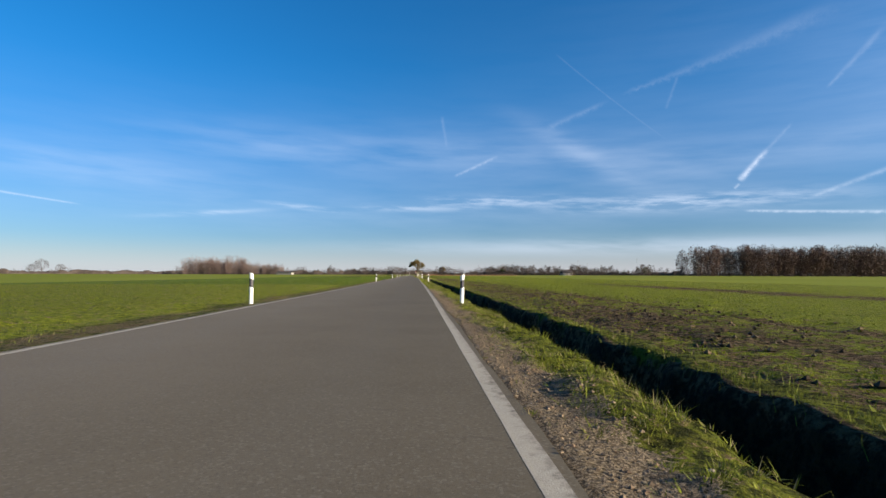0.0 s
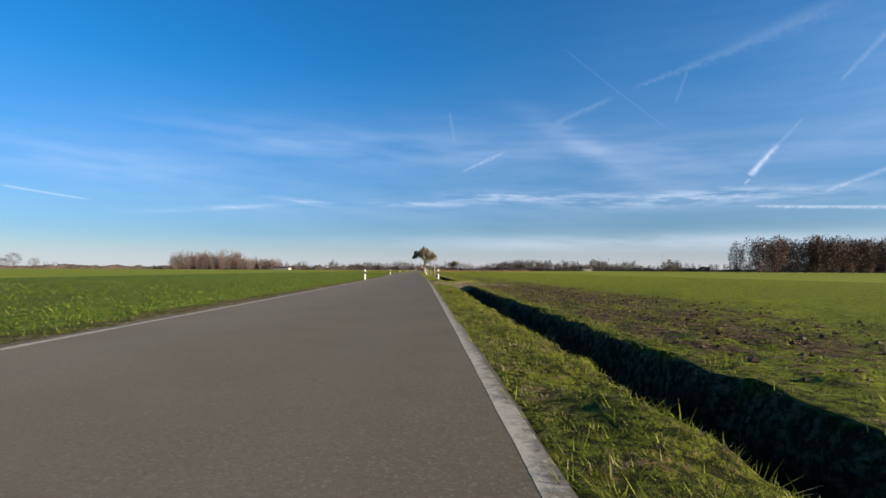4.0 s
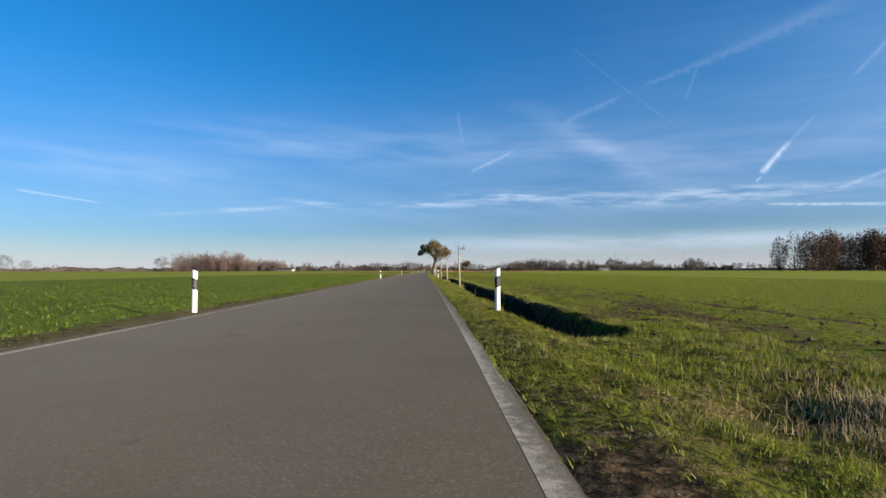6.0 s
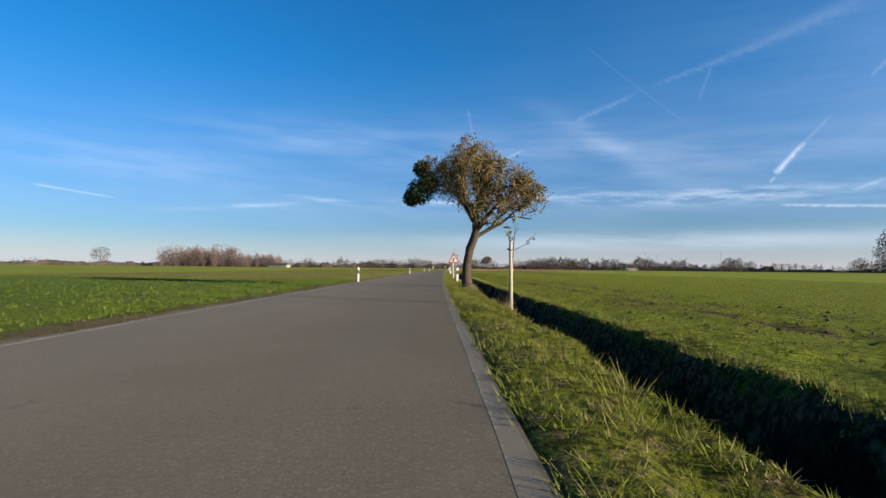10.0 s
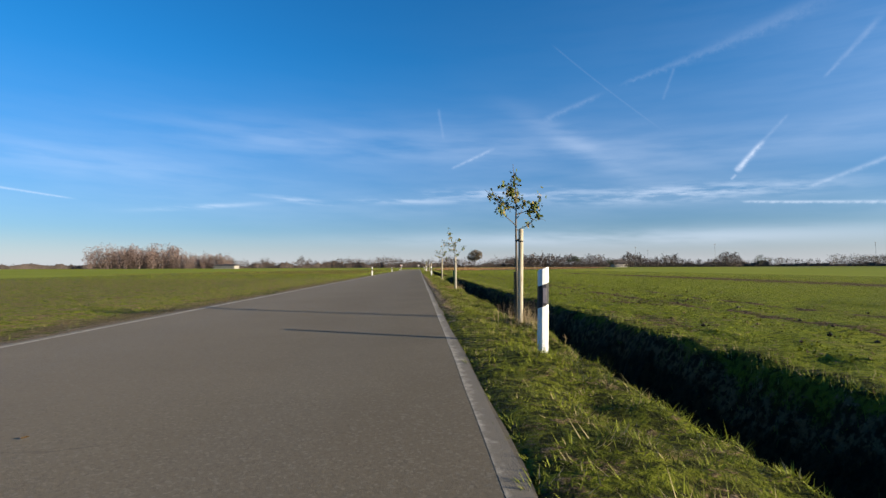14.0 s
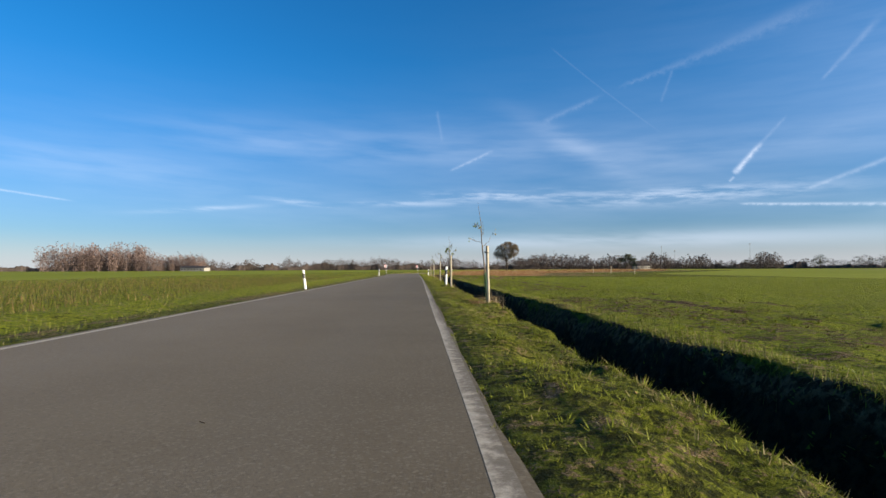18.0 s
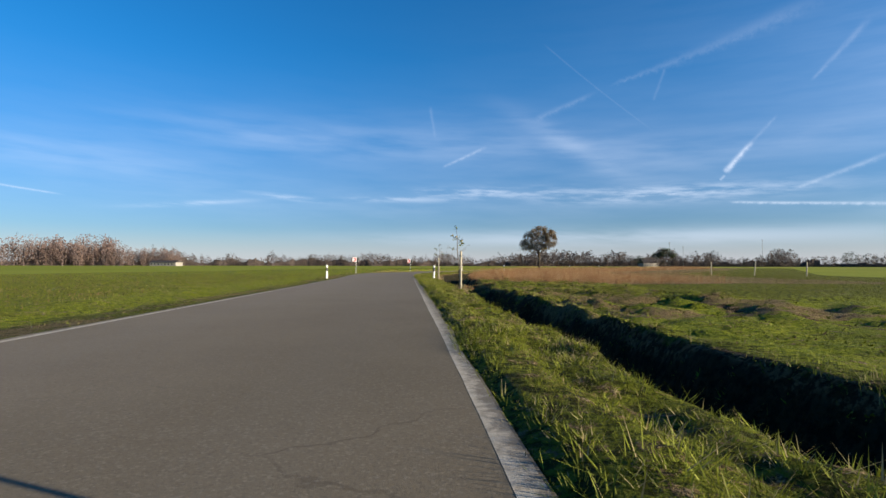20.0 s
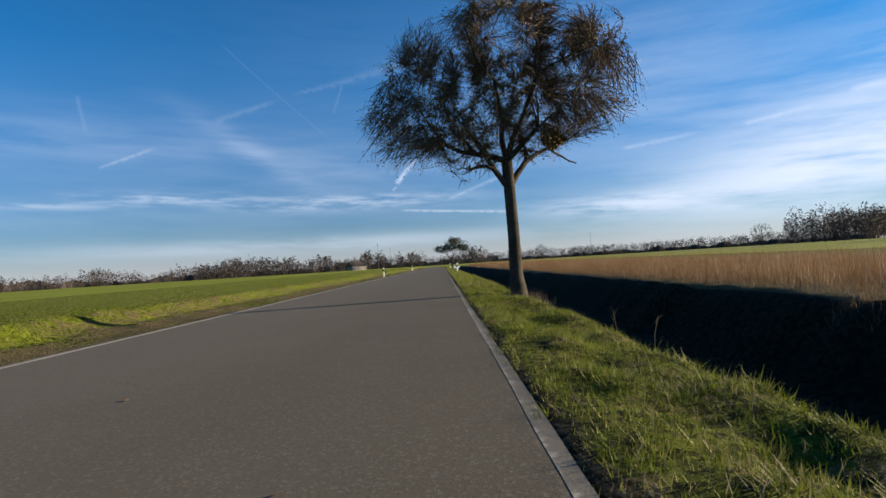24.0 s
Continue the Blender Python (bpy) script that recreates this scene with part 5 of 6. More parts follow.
# ---- far houses ----
def house(x, y, w_, d_, h_, roof_h, turn, wall_mat, label):
    ob = thing("farmhouse", label, "house", x, y, -0.14, turn, "distant farm buildings")
    part_bm("wall", box_bm(w_, d_, h_, (0, 0, h_ / 2), 0.05), wall_mat, ob)
    bm = bmesh.new()
    o = 0.5
    v = [bm.verts.new(p) for p in ((-w_ / 2 - o, -d_ / 2 - o, h_ - 0.2), (w_ / 2 + o, -d_ / 2 - o, h_ - 0.2), (w_ / 2 + o, d_ / 2 + o, h_ - 0.2), (-w_ / 2 - o, d_ / 2 + o, h_ - 0.2), (-w_ / 2 - o, 0, h_ + roof_h), (w_ / 2 + o, 0, h_ + roof_h))]
    for q in ((0, 1, 5, 4), (2, 3, 4, 5), (0, 4, 3), (1, 2, 5), (3, 2, 1, 0)):
        bm.faces.new([v[i] for i in q])
    bmesh.ops.recalc_face_normals(bm, faces=bm.faces)
    roof = part_bm("roof", bm, roof_tile, ob, "dark tiled pitched roof")
    part_bm("chimney", box_bm(0.8, 0.8, 2.0, (w_ * 0.2, 0, h_ + roof_h + 0.3), 0.03), brick_wall, roof)
    for i in range(max(2, int(w_ / 3.5))):
        part_bm("window", box_bm(1.1, 0.10, 1.3, (-w_ / 2 + 1.8 + i * 3.4, -d_ / 2 - 0.03, 1.6), 0.02), pane_glass, ob, "dark window pane")


house(271, 962, 20, 10, 4.2, 5.6, 12, house_plaster, "distant farmhouse with a steep dark roof")
house(-215, 860, 26, 9, 3.4, 1.6, -15, house_plaster, "distant low white farm shed")

# ---- grasses ----
def blades(name, label, category, s, u, height, width, mat, seed, lean=0.45, aim=None, tilt=None):
    """Single grass blades as one mesh."""
    r = np.random.default_rng(seed)
    n = len(s)
    x, y = place(s, u)
    z = ground_z(s, u) - 0.01
    a = r.uniform(0, 2 * np.pi, n)
    b = r.uniform(0, 2 * np.pi, n) if aim is None else aim
    tilt = np.abs(r.normal(size=n)) * lean if tilt is None else tilt
    if aim is not None:
        a = b + np.pi / 2 + r.normal(size=n) * 0.5
    dx, dy = np.cos(a) * width * 0.5, np.sin(a) * width * 0.5
    tx, ty, tz = np.cos(b) * np.sin(tilt) * height, np.sin(b) * np.sin(tilt) * height, np.cos(tilt) * height
    root = np.stack([x, y, z], -1)
    v = np.stack([root + np.stack([dx, dy, dx * 0], -1), root - np.stack([dx, dy, dx * 0], -1), root + np.stack([tx, ty, tz], -1)], 1)
    me = mesh_from(name, v.reshape(-1, 3), np.arange(3 * n).reshape(n, 3), mat)
    return tagged(new(name, me), label, category, kind="stuff")


def scatter(n, s0, s1, u0, u1, seed, keep):
    r = np.random.default_rng(seed)
    s, u = r.uniform(s0, s1, n), r.uniform(u0, u1, n)
    k = r.uniform(0, 1, n) < keep(s, u)
    return s[k], u[k], r


def verge_keep(s, u):
    d = u - road_right(s)
    bare = between(s, -60, 30, 3) * (1 - step(d + 0.5 * (fbm(s * 0.7, u * 0.7, 82) - 0.5), 0.22, 0.48)) * 0.95
    bare = np.maximum(bare, between(s, 99, 105.5, 1.2) * (1 - step(d, 3.5, 6)) * 0.97)
    bare = np.maximum(bare, between(s, 105, 107.6, 0.5) * (1 - step(d, 0.35, 0.5)) * 0.95)
    bare = np.maximum(bare, between(s, 430.5, 453, 1.0) * (1 - step(d, 0.34, 0.46)) * 0.72)
    bare = np.maximum(bare, step(s, 455, 459) * (1 - step(d, 0.05, 0.12)) * 0.9)
    bare = np.maximum(bare, between(s, 268, 322, 6) * (1 - step(d, 0.15, 0.35)) * 0.9)
    clump = np.maximum(0.45 + 0.55 * step(fbm(s * 1.6, u * 1.6, 81), 0.25, 0.6), 1 - step(d, 0.05, 0.2))
    return (1 - bare) * clump * step(d, -0.07, 0.06)


def lip_at(s):
    return np.interp(s, LIP_S, LIP_U)


def tufts(number, each, s0, s1, seed, broad=False):
    """Roots, heights, widths, leaning directions and tilts of blades that fan out of tufts along the verge."""
    r = np.random.default_rng(seed)
    cs = r.uniform(s0, s1, number)
    cu = 0.53 + r.uniform(0, 1, number) * (lip_at(cs) + 0.24 - 0.53)
    chance = verge_keep(cs, cu)
    if broad:
        chance = chance * step(fbm(cs * 0.45, cu * 0.9, 88), 0.50, 0.60) * (0.35 + 0.65 * step(cs, 375, 385)) * step(cu, 0.75, 0.95)
    k = r.uniform(0, 1, number) < chance
    cs, cu = cs[k], cu[k]
    size = (0.35 + 0.9 * fbm(cs * 0.9, cu * 1.2, 84)) * r.uniform(0.55, 1.35, len(cs))
    size = size * np.where(r.uniform(0, 1, len(cs)) < 0.12, 1.5 - 0.5 * between(cs, 262, 372, 8) - 0.4 * step(cs, 450, 458), 0.80)
    size = size * np.maximum(0.55 + 0.45 * step(cu - road_right(cs), 0.05, 0.45), 0.95 * (between(cs, 36, 262, 8) + between(cs, 372, 480, 8)))
    size = size * (1.0 + 0.25 * (between(cs, 118, 262, 8) + between(cs, 372, 480, 8)) + 0.15 * step(cs, 452, 460))
    n = len(cs) * each
    size = np.repeat(size, each)
    out = np.sqrt(r.uniform(0, 1, n))
    way = r.uniform(0, 2 * np.pi, n)
    radius = 0.12 * size
    s_, u_ = np.repeat(cs, each) + np.sin(way) * out * radius, np.repeat(cu, each) + np.cos(way) * out * radius
    u_ = np.maximum(u_, road_right(s_) - 0.03)
    tilt = 0.30 + 1.15 * out * r.uniform(0.4, 1.2, n)
    h = size * r.uniform(0.055, 0.125, n) * (0.55 if broad else 1.0)
    w = r.uniform(0.012, 0.024, n) if broad else r.uniform(0.0050, 0.0100, n)
    return s_, u_, h, w, way, tilt


s, u, h, w, way, tilt = tufts(66000, 14, -4, 480, 201)
blades("verge_grass", "short tufted green and straw-coloured verge grass", "grass", s, u, h, w, grass, 202, aim=way, tilt=tilt)
s, u, h, w, way, tilt = tufts(20000, 12, -4, 480, 231, True)
blades("broad_leaf_weeds", "low broad-leaved weeds among the verge grass", "weeds", s, u, h, w, weed_leaf, 232, aim=way, tilt=tilt + 0.3)
r = np.random.default_rng(233)
s = r.uniform(-4, 480, 130000)
u = 0.50 + r.uniform(0, 1, len(s)) * (lip_at(s) + 0.22 - 0.50)
keep = r.uniform(0, 1, len(s)) < verge_keep(s, u)
s, u = s[keep], u[keep]
blades("verge_turf", "low turf between the grass tufts of the verge", "grass", s, u, r.uniform(0.015, 0.045, len(s)), r.uniform(0.004, 0.009, len(s)), turf, 234, 1.0)
r = np.random.default_rng(237)
s = r.uniform(455, 482, 60000)
u = 0.50 + r.uniform(0, 1, len(s)) * (lip_at(s) + 0.22 - 0.50)
keep = r.uniform(0, 1, len(s)) < verge_keep(s, u)
s, u = s[keep], u[keep]
blades("verge_grass", "thick short yellow-green grass past the bend", "grass", s, u, r.uniform(0.03, 0.085, len(s)), r.uniform(0.004, 0.009, len(s)), grass, 238, 0.6)
s, u, r = scatter(70000, 480, 640, 0.62, 2.6, 203, verge_keep)
blades("verge_grass", "green verge grass further along the road", "grass", s, u, 0.14 * r.uniform(0.5, 1.3, len(s)), r.uniform(0.015, 0.03, len(s)), grass, 204)
# grass on the ditch banks
s, u, r = scatter(150000, -4, 480, 2.0, 7.2, 205, lambda s, u: np.maximum(np.maximum(0.02 + 0.98 * step(u - np.interp(s, FAR_S, FAR_U), -0.15, 0.05) * (1 - step(u - np.interp(s, FAR_S, FAR_U), 0.25, 0.6)), 0.6 * between(s, 390, 414, 3)), step(s, 418, 426) * (1 - 0.85 * step(s, 447, 455)) * step(u, 3.0, 3.6)))
h = r.uniform(0.03, 0.10, len(s)) * (0.4 + fbm(s, u, 85))
blades("ditch_grass", "rough grass on the ditch banks", "grass", s, u, h, r.uniform(0.004, 0.010, len(s)), grass, 206, 0.6)
# longer grass hanging over the far lip of the ditch
r = np.random.default_rng(241)
s = r.uniform(-4, 402, 110000)
u = np.interp(s, FAR_S, FAR_U) + 0.12 + r.normal(size=len(s)) * 0.16
keep = r.uniform(0, 1, len(s)) < ditch_open(s) * (0.25 + 0.75 * step(fbm(s * 0.6, u * 0.8, 98), 0.3, 0.6)) * (0.35 + 0.65 * step(s, 100, 118))
s, u = s[keep], u[keep]
blades("ditch_grass", "long green grass along the far lip of the ditch", "grass", s, u, r.uniform(0.05, 0.15, len(s)) * (0.5 + fbm(s * 0.8, u, 86)), r.uniform(0.004, 0.009, len(s)), meadow, 242, 0.7)
# young winter corn on the right field
s, u, r = scatter(125000, -4, 400, 2.75, 10.0, 207, lambda s, u: (1 - 0.75 * step(u, 4, 10)) * (0.25 + 0.75 * step(fbm(s * 1.3, u * 1.3, 87), 0.35, 0.6)))
for track in (6.1, 7.9):
    clear = np.abs(u - rut(s, track)) > 0.2
    s, u = s[clear], u[clear]
size = np.repeat(r.uniform(0.5, 1.3, len(s)), 4)
way = r.uniform(0, 2 * np.pi, len(size))
s, u = np.repeat(s, 4) + np.sin(way) * 0.03, np.repeat(u, 4) + np.cos(way) * 0.03
blades("winter_corn", "short leafy green winter crop with dead leaves on the field", "crop", s, u, size * r.uniform(0.03, 0.065, len(s)), size * r.uniform(0.02, 0.04, len(s)), winter_corn, 208, aim=way, tilt=r.uniform(0.6, 1.3, len(s)))
# left verge and field
s, u, r = scatter(180000, 0, 500, -9.0, -4.3, 209, lambda s, u: (0.12 * step(road_left(s) - u, 0.0, 0.15) + 0.88 * step(road_left(s) - u, 0.35, 0.9)) * (0.3 + 0.7 * step(fbm(s * 1.2, u * 1.2, 89), 0.3, 0.6)))
h = (0.03 + 0.12 * fbm(s * 0.9, u * 0.9, 91) ** 1.5 + 0.03 * between(s, 320, 372, 6) * (u < -6)) * r.uniform(0.35, 1.0, len(s))
blades("meadow_grass", "yellowish green meadow grass on the far verge", "grass", s, u, h, r.uniform(0.005, 0.011, len(s)), meadow, 210, 0.75)
r = np.random.default_rng(211)
ps = r.uniform(47, 221, 30000)
pu = -6.15 - 17.0 * r.uniform(0, 1, len(ps)) ** 1.7
keep = r.uniform(0, 1, len(ps)) < 0.45 + 0.55 * step(fbm(ps * 0.8, pu * 0.8, 93), 0.35, 0.6)
ps, pu = ps[keep], pu[keep]
size = np.repeat(r.uniform(0.5, 1.25, len(ps)), 7)
way = r.uniform(0, 2 * np.pi, len(size))
s, u = np.repeat(ps, 7) + np.sin(way) * 0.02, np.repeat(pu, 7) + np.cos(way) * 0.02
blades("field_crop", "leafy dark green field crop", "crop", s, u, size * r.uniform(0.06, 0.125, len(s)), size * r.uniform(0.018, 0.04, len(s)), crop_leaf, 212, aim=way, tilt=r.uniform(0.45, 1.3, len(s)))
s, u, r = scatter(60000, 0, 500, -34.0, -9.0, 213, lambda s, u: 0.2 + 0.8 * (1 - step(-u, 9, 34)))
blades("meadow_grass", "short green grass on the open left field", "grass", s, u, r.uniform(0.03, 0.08, len(s)), r.uniform(0.012, 0.03, len(s)), meadow, 214, 0.9)
# taller weeds on the left
s, u, r = scatter(170000, 326, 428, -44.0, -6.2, 215, lambda s, u: step(s, 331 - 0.12 * u - 7, 333 - 0.12 * u - 7) * step(-u + 1.5 * (fbm(s * 0.3, u * 0.3, 94) - 0.5), 7.6, 8.2) * (1 - 0.8 * step(-u, 10, 34)) * (0.35 + 0.65 * step(fbm(s * 0.5, u * 0.5, 95), 0.35, 0.55)))
h = (0.10 + 0.24 * fbm(s * 0.6, u * 0.6, 96)) * r.uniform(0.6, 1.4, len(s)) * (1 - 0.65 * step(s, 375, 400))
blades("tall_weeds", "tall brownish green weeds on the left field", "weeds", s, u, h, r.uniform(0.008, 0.020, len(s)), tall_weed, 216, 0.5)
# dry reeds
s, u, r = scatter(290000, 404, 600, 4.6, 17.0, 217, lambda s, u: step(u - np.interp(s, [402, 406, 409, 412, 422, 440, 475, 640], [10.0, 6.4, 4.9, 4.3, 5.2, 6.9, 6.6, 6.4]) + 1.2 * (fbm(s * 0.4, u * 0.4, 97) - 0.5), 0.0, 0.6) * (1 - 0.5 * step(u, 8, 17)))
h = (0.50 + 0.62 * fbm(s * 0.6, u * 0.6, 99)) * r.uniform(0.4, 1.15, len(s))
blades("dry_reeds", "dense stand of dry brown reed grass", "reeds", s, u, h, r.uniform(0.004, 0.010, len(s)), reed, 218, 0.42)
# straw tufts at the feet of the stakes
ts, tu = [], []
r = np.random.default_rng(219)
for s0, u0, *_ in YOUNG:
    n = int(r.integers(150, 520))
    ts.append(s0 + r.normal(size=n) * 0.35)
    tu.append(u0 + 0.10 + r.normal(size=n) * 0.20)
for s0, u0 in ((204.5, 1.6), (473.6, 2.3), (204.0, 2.0), (205.5, 2.2)):
    ts.append(s0 + r.normal(size=420) * 0.8)
    tu.append(u0 + r.normal(size=420) * 0.35)
for s0, u0, n in ((165.35, 1.56, 90), (163.6, 1.8, 110), (164.5, 1.7, 70), (215.3, 1.5, 60), (166.0, 1.75, 60)):
    ts.append(s0 + r.normal(size=n) * 0.3)
    tu.append(u0 + r.normal(size=n) * 0.10)
ts, tu = np.concatenate(ts), np.concatenate(tu)
blades("straw_tufts", "dry straw-coloured grass tufts round the stakes", "dry grass", ts, tu, r.uniform(0.08, 0.40, len(ts)), r.uniform(0.0025, 0.006, len(ts)), straw, 220, 0.5)

# withered weeds heaped about some stakes
ts, tu = [], []
for s0, u0 in ((281.2, 1.42), (280.8, 1.55), (351.5, 1.75), (193.0, 1.85), (193.6, 2.05)):
    ts.append(s0 + r.normal(size=420) * 0.28)
    tu.append(u0 + r.normal(size=420) * 0.16)
ts, tu = np.concatenate(ts), np.concatenate(tu)
blades("dead_grass", "withered brown weeds heaped about the stakes", "dry grass", ts, tu, r.uniform(0.05, 0.22, len(ts)), r.uniform(0.003, 0.007, len(ts)), reed, 229, 0.9)
ts = np.concatenate([193.5 + r.normal(size=130) * 0.30, 194.3 + r.normal(size=60) * 0.3])
tu = np.concatenate([1.98 + r.normal(size=130) * 0.10, 2.05 + r.normal(size=60) * 0.12])
blades("dead_grass", "tall tan dead stalks about a stake at the ditch lip", "dry grass", ts, tu, r.uniform(0.22, 0.55, len(ts)), r.uniform(0.003, 0.006, len(ts)), straw, 251, 0.35)

# rank grass and dead stems on the rough ground before the reeds
s, u, r = scatter(70000, 392, 412, 2.4, 10.0, 221, lambda s, u: 0.15 + 0.85 * step(fbm(s * 0.9, u * 0.9, 101), 0.35, 0.6))
h = (0.04 + 0.16 * fbm(s * 0.9, u * 0.9, 102) ** 1.5) * r.uniform(0.5, 1.2, len(s))
blades("rank_grass", "rank green grass on the hummocks before the reeds", "grass", s, u, h, r.uniform(0.004, 0.010, len(s)), grass, 222, 1.0)
# beaten-down dead grass along the foot of the reeds
s, u, r = scatter(60000, 402, 470, 3.4, 8.0, 223, lambda s, u: between(u - np.interp(s, [402, 406, 409, 412, 422, 440, 475], [10.0, 6.4, 4.9, 4.3, 5.2, 6.9, 6.6]), -0.7, 0.3, 0.3))
blades("dead_grass", "beaten-down brown dead grass at the foot of the reeds", "dry grass", s, u, r.uniform(0.12, 0.38, len(s)), r.uniform(0.004, 0.009, len(s)), reed, 224, 0.85)
s, u, r = scatter(26000, 400, 405, 2.2, 4.4, 225, lambda s, u: np.exp(-((s - 402.2) / 1.1) ** 2 - ((u - 3.15) / 0.5) ** 2))
blades("dead_grass", "heap of brown dead weeds beside the ditch", "dry grass", s, u, r.uniform(0.03, 0.10, len(s)), r.uniform(0.006, 0.018, len(s)), reed, 226, 1.2)
s, u, r = scatter(60000, 105.5, 110.5, 1.8, 4.4, 227, lambda s, u: np.exp(-((s - 107.9) / 1.0) ** 2 - ((u - 2.95) / 0.55) ** 2))
blades("dead_grass", "matted pale dead grass on the filled ditch", "dry grass", s, u, r.uniform(0.04, 0.12, len(s)), r.uniform(0.005, 0.011, len(s)), straw, 228, 1.15)
# grass over the filled stretches of the ditch
s, u, r = scatter(60000, 106, 115, 1.5, 4.6, 235, lambda s, u: (0.3 + 0.7 * step(fbm(s * 1.4, u * 1.4, 103), 0.35, 0.6)) * (1 - 0.9 * np.exp(-((s - 107.6) / 1.0) ** 2 - ((u - 2.9) / 0.5) ** 2)))
h = (0.03 + 0.12 * fbm(s * 1.2, u * 1.2, 104) ** 1.5) * r.uniform(0.5, 1.2, len(s))
blades("rank_grass", "tufted grass over the filled ditch", "grass", s, u, h, r.uniform(0.004, 0.009, len(s)), grass, 236, 1.0)

# ---- grass pavers on the inside of the bend ----
r = np.random.default_rng(301)
pavers = thing("grass_pavers", "strip of mossy concrete grass pavers beside the bend", "paving", 0, 0, 0)
stones = []
for i in range(3):
    bm = box_bm(0.066 + 0.009 * i, 0.080, 0.06, (0, 0, 0), 0.016)
    me = bpy.data.meshes.new("paver")
    bm.to_mesh(me)
    bm.free()
    me.materials.append(concrete)
    stones.append(me)
for row in range(100):
    for col in range(3):
        s0 = 431.5 + row * 0.205 + (0.1 if col % 2 else 0.0)
        u0 = 0.69 + col * 0.11 + r.normal() * 0.008
        x, y = place(s0, u0)
        ob = new("paver", stones[int(r.integers(0, 3))])
        ob.parent = pavers
        ob.matrix_local = pose(float(x), float(y), float(ground_z(s0, u0)) - 0.029 + r.normal() * 0.005, r.normal() * 2, r.normal() * 2, heading(s0) + r.normal() * 3)


# ---- small things on and beside the road ----
def road_leaf(s, u, size, seed):
    q = np.random.default_rng(seed)
    v, f = leaf_quads([(0, 0, 0)], size, q, 0.0)
    v[:, 2] = np.abs(v[:, 2]) * 0.25 + 0.004
    ob = tagged(new("fallen_leaf", mesh_from("fallen_leaf", v, f, brown_leaf)), "small dry brown leaf lying on the asphalt", "leaf", "leaves on the road")
    x, y = place(s, u)
    ob.matrix_world = pose(float(x), float(y), float(road_z(s, u)) + 0.002)


for i, (s0, u0) in enumerate(((20.2, -1.35), (64.0, -1.6), (90.1, -0.2), (127.5, -2.6), (144.8, -0.9), (164.0, -1.9), (243.0, -2.2), (261.5, -1.8), (280.4, -2.0), (300.6, -1.5), (322.0, -0.8), (340.1, -1.0), (402.2, -2.4), (424.0, -1.2), (463.5, -0.6), (465.2, -2.2))):
    road_leaf(s0, u0, 0.06, 400 + i)


def verge_stone(s, u, size, seed):
    q = np.random.default_rng(seed)
    bm = bmesh.new()
    bmesh.ops.create_icosphere(bm, subdivisions=2, radius=size)
    for v in bm.verts:
        v.co *= 0.8 + 0.4 * float(vnoise(v.co.x / size * 1.5 + seed, v.co.y / size * 1.5 + v.co.z / size, 7))
        v.co.z *= 0.6
    me = bpy.data.meshes.new("stone")
    bm.to_mesh(me)
    bm.free()
    me.materials.append(stone)
    ob = tagged(new("stone", me), "small pale stone on the gravelly verge", "stone", "stones on the verge")
    x, y, z = spot(s, u)
    ob.matrix_world = pose(x, y, z + size * 0.12, 0, 0, float(q.uniform(0, 360)))


for i in range(34):
    s0 = float(r.uniform(1.5, 31)) if i < 26 else float(r.uniform(99.5, 105))
    verge_stone(s0, float(r.uniform(0.72, 1.25)) if i < 26 else float(r.uniform(0.8, 3.2)), float(r.uniform(0.008, 0.022)), 500 + i)


def pebbles(number, s0, s1, u0, u1, seed, name="gravel", label="loose brown gravel on the bare verge", mat=None, largest=0.014):
    """Loose gravel or clods as one mesh of small eight-sided lumps."""
    q = np.random.default_rng(seed)
    ss, uu = q.uniform(s0, s1, number), u0 + (u1 - u0) * q.beta(1.6, 1.8, number)
    x, y = place(ss, uu)
    size = 0.004 + largest * q.uniform(0, 1, number) ** 2.5
    corners = np.array([(1, 0, 0), (0, 1, 0), (-1, 0, 0), (0, -1, 0), (0, 0, 0.7), (0, 0, -0.7)])
    shape = corners[None] * (size[:, None] * q.uniform(0.7, 1.3, (number, 6)))[..., None]
    turn = q.uniform(0, 2 * np.pi, number)[:, None]
    vx = shape[..., 0] * np.cos(turn) - shape[..., 1] * np.sin(turn) + x[:, None]
    vy = shape[..., 0] * np.sin(turn) + shape[..., 1] * np.cos(turn) + y[:, None]
    vz = shape[..., 2] + (ground_z(ss, uu) + size * 0.25)[:, None]
    sides = np.array([(0, 1, 4), (1, 2, 4), (2, 3, 4), (3, 0, 4), (1, 0, 5), (2, 1, 5), (3, 2, 5), (0, 3, 5)])
    faces = (sides[None] + 6 * np.arange(number)[:, None, None]).reshape(-1, 3)
    tagged(new(name, mesh_from(name, np.stack([vx, vy, vz], -1).reshape(-1, 3), faces, mat or pebble)), label, name, kind="stuff")


pebbles(4500, 0.0, 32.0, 0.60, 1.25, 601)
pebbles(2500, 99.5, 105.5, 0.7, 3.6, 602)
pebbles(3500, 268.0, 322.0, 0.60, 0.98, 603)
pebbles(6500, 0.0, 112.0, 2.9, 8.5, 604, "soil_clods", "dark lumps of ploughed soil between the young crop", clod_soil, 0.055)
pebbles(2500, 112.0, 300.0, 4.2, 9.0, 605, "soil_clods", "dark lumps of ploughed soil between the young crop", clod_soil, 0.05)


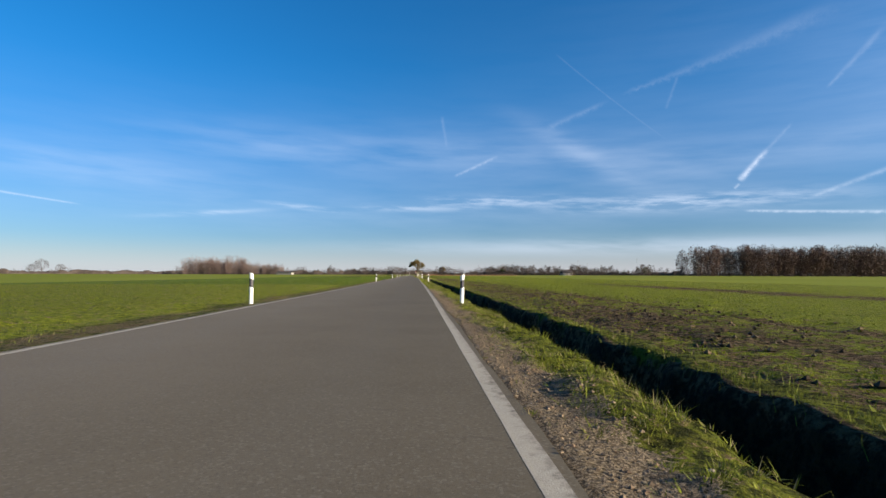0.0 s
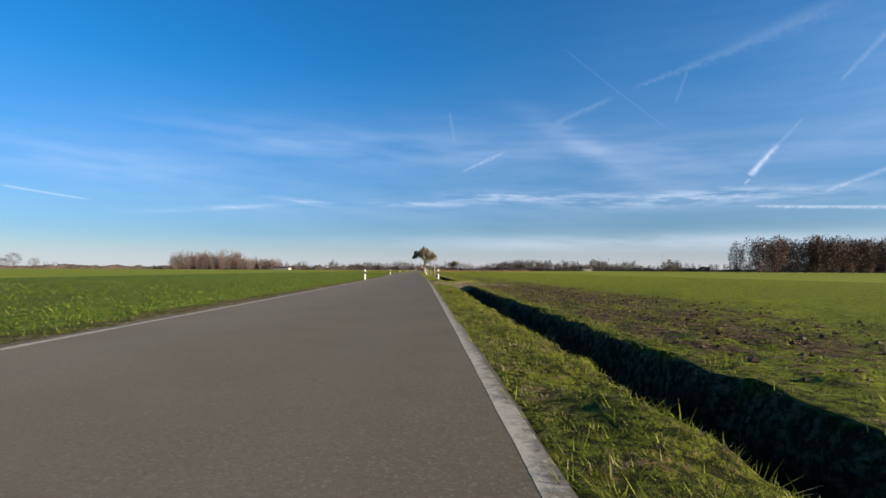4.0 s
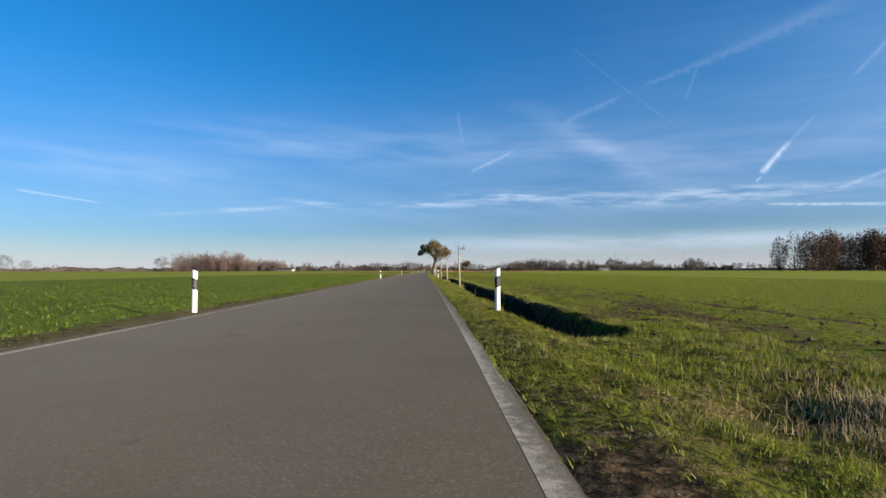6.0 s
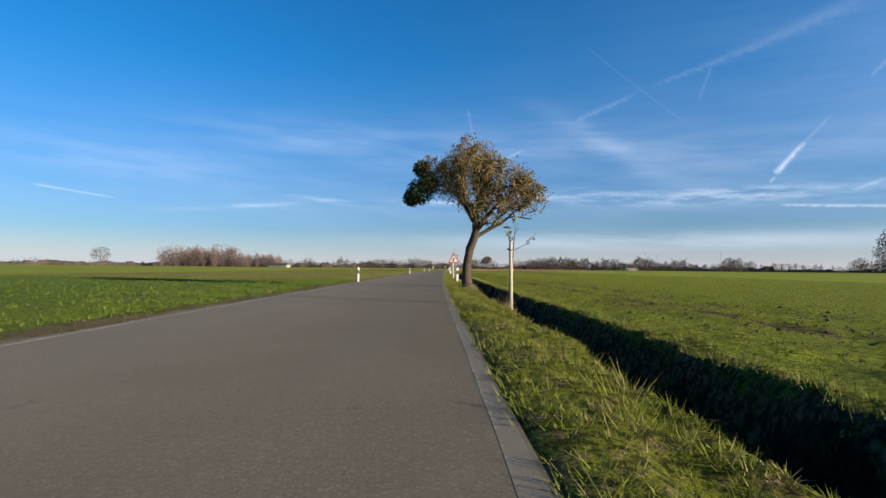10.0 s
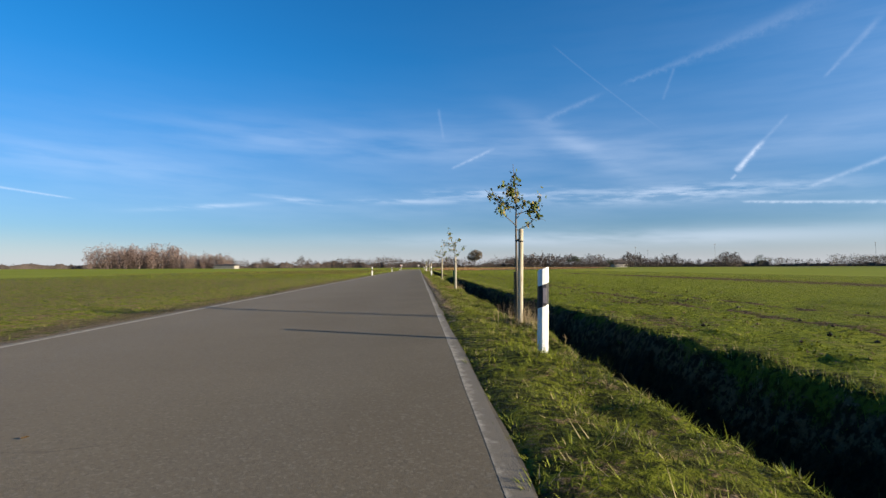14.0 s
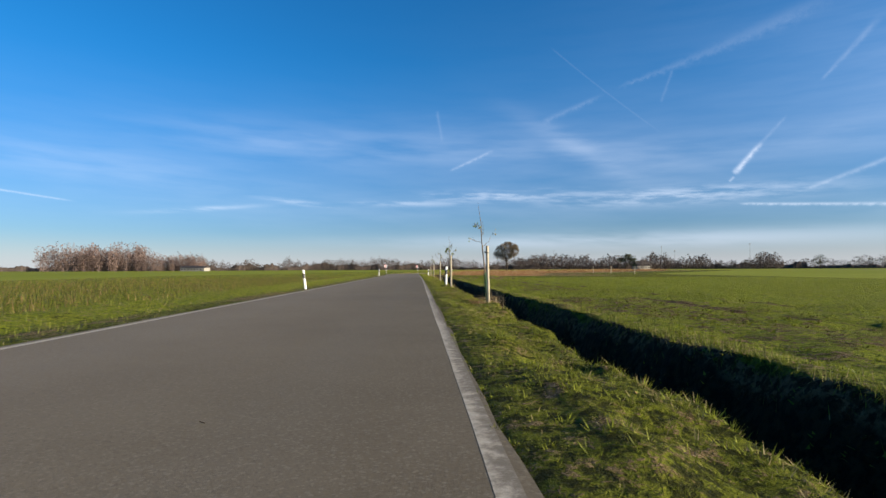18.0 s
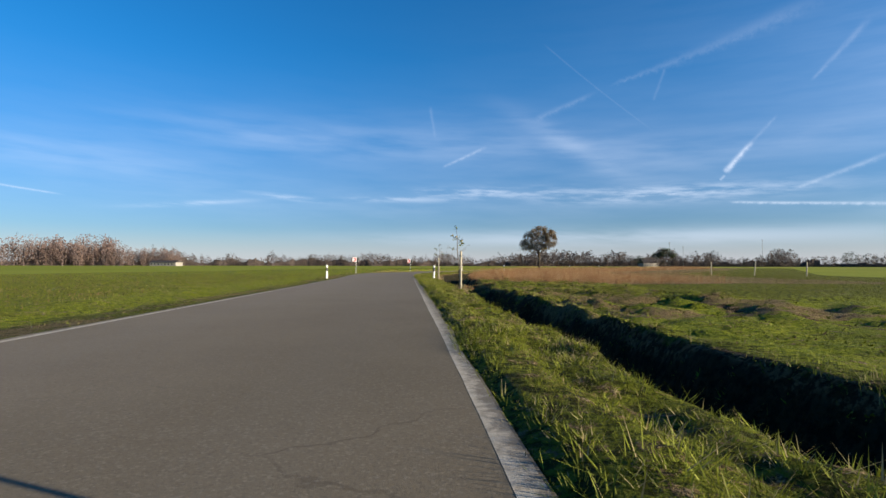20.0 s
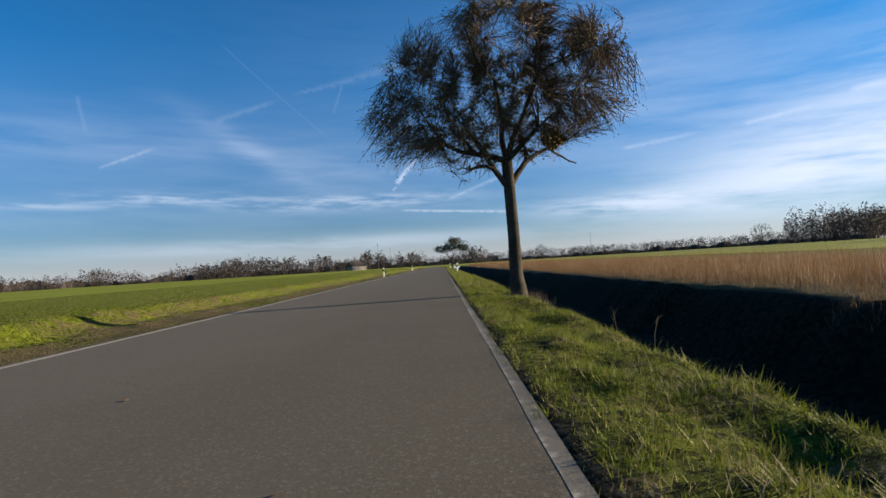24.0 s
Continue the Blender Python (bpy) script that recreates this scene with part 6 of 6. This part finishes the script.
def dry_stalk(s, u, height, seed):
    """A dead stalk with a few side shoots."""
    q = np.random.default_rng(seed)
    x, y, z = spot(s, u)
    ob = thing("dry_stalk", "dry brown weed stalk standing in the ditch", "weed", x, y, z, float(q.uniform(0, 360)), "dry stalks in the ditch")
    top = Vector((q.normal() * 0.06, q.normal() * 0.06, height * 0.8))
    pile = Pile()
    pile.add(*tube([Vector((0, 0, -0.1)), top * 0.5 + Vector((0.02, 0, 0)), top], [0.004, 0.0035, 0.002], 5))
    part("stem", pile.mesh("stem", straw, True), ob)
    for k in range(int(q.integers(2, 5))):
        base = top * float(q.uniform(0.45, 0.95))
        pile = Pile()
        pile.add(*tube([base, base + Vector((q.normal() * 0.015, q.normal() * 0.015, 0.05)), base + Vector((q.normal() * 0.03, q.normal() * 0.03, 0.11))], [0.002, 0.002, 0.0012], 4))
        part("shoot", pile.mesh("shoot", straw, True), ob)


for i, (s0, u0, h0) in enumerate(((126.1, 1.85, 0.55), (126.4, 1.95, 0.62), (126.2, 2.0, 0.5), (134.6, 2.0, 0.6), (135.4, 1.9, 0.5), (163.6, 1.95, 0.7), (164.2, 2.1, 0.6), (162.9, 2.2, 0.75), (250.9, 2.0, 0.5), (266.3, 2.1, 0.55), (281.9, 2.0, 0.6), (282.8, 2.1, 0.5), (19.6, 1.7, 0.45), (20.1, 1.8, 0.4), (352.2, 2.1, 0.5), (441.0, 2.6, 0.6), (467.0, 2.2, 0.5), (468.5, 2.3, 0.45))):
    dry_stalk(s0, u0, h0, 600 + i)


# ---- fence posts in the reeds, masts on the horizon ----
def fence_post(s, u, h):
    x, y, z = spot(s, u)
    ob = tagged(new("fence_post"), "grey wooden fence post among the reeds", "post", "fence posts in the reeds")
    ob.matrix_world = pose(x, y, z, 0, float(r.normal() * 4), 0)
    part_bm("shaft", pole_bm(0.055, -0.3, h, 10, 0.01), stake_wood, ob)


for s0, u0 in ((436.0, 33.0), (430.0, 36.5), (446.0, 30.0)):
    fence_post(s0, u0, 1.35)


def mast(azm, d, h):
    a_ = radians(azm)
    ob = thing("mast", "thin distant lattice mast above the tree line", "mast", math.sin(a_) * d, 300 + math.cos(a_) * d, -0.1, 0, "masts on the horizon")
    part_bm("shaft", pole_bm(0.16, 0, h, 8), mast_grey, ob)
    part_bm("head", box_bm(1.2, 0.5, 0.9, (0, 0, h), 0.08), mast_grey, ob)


for azm, d, h in ((24.0, 700, 26), (25.2, 720, 22), (31.5, 760, 30), (-29.0, 900, 28), (14.0, 800, 26), (44.0, 820, 30)):
    mast(azm, d, h)
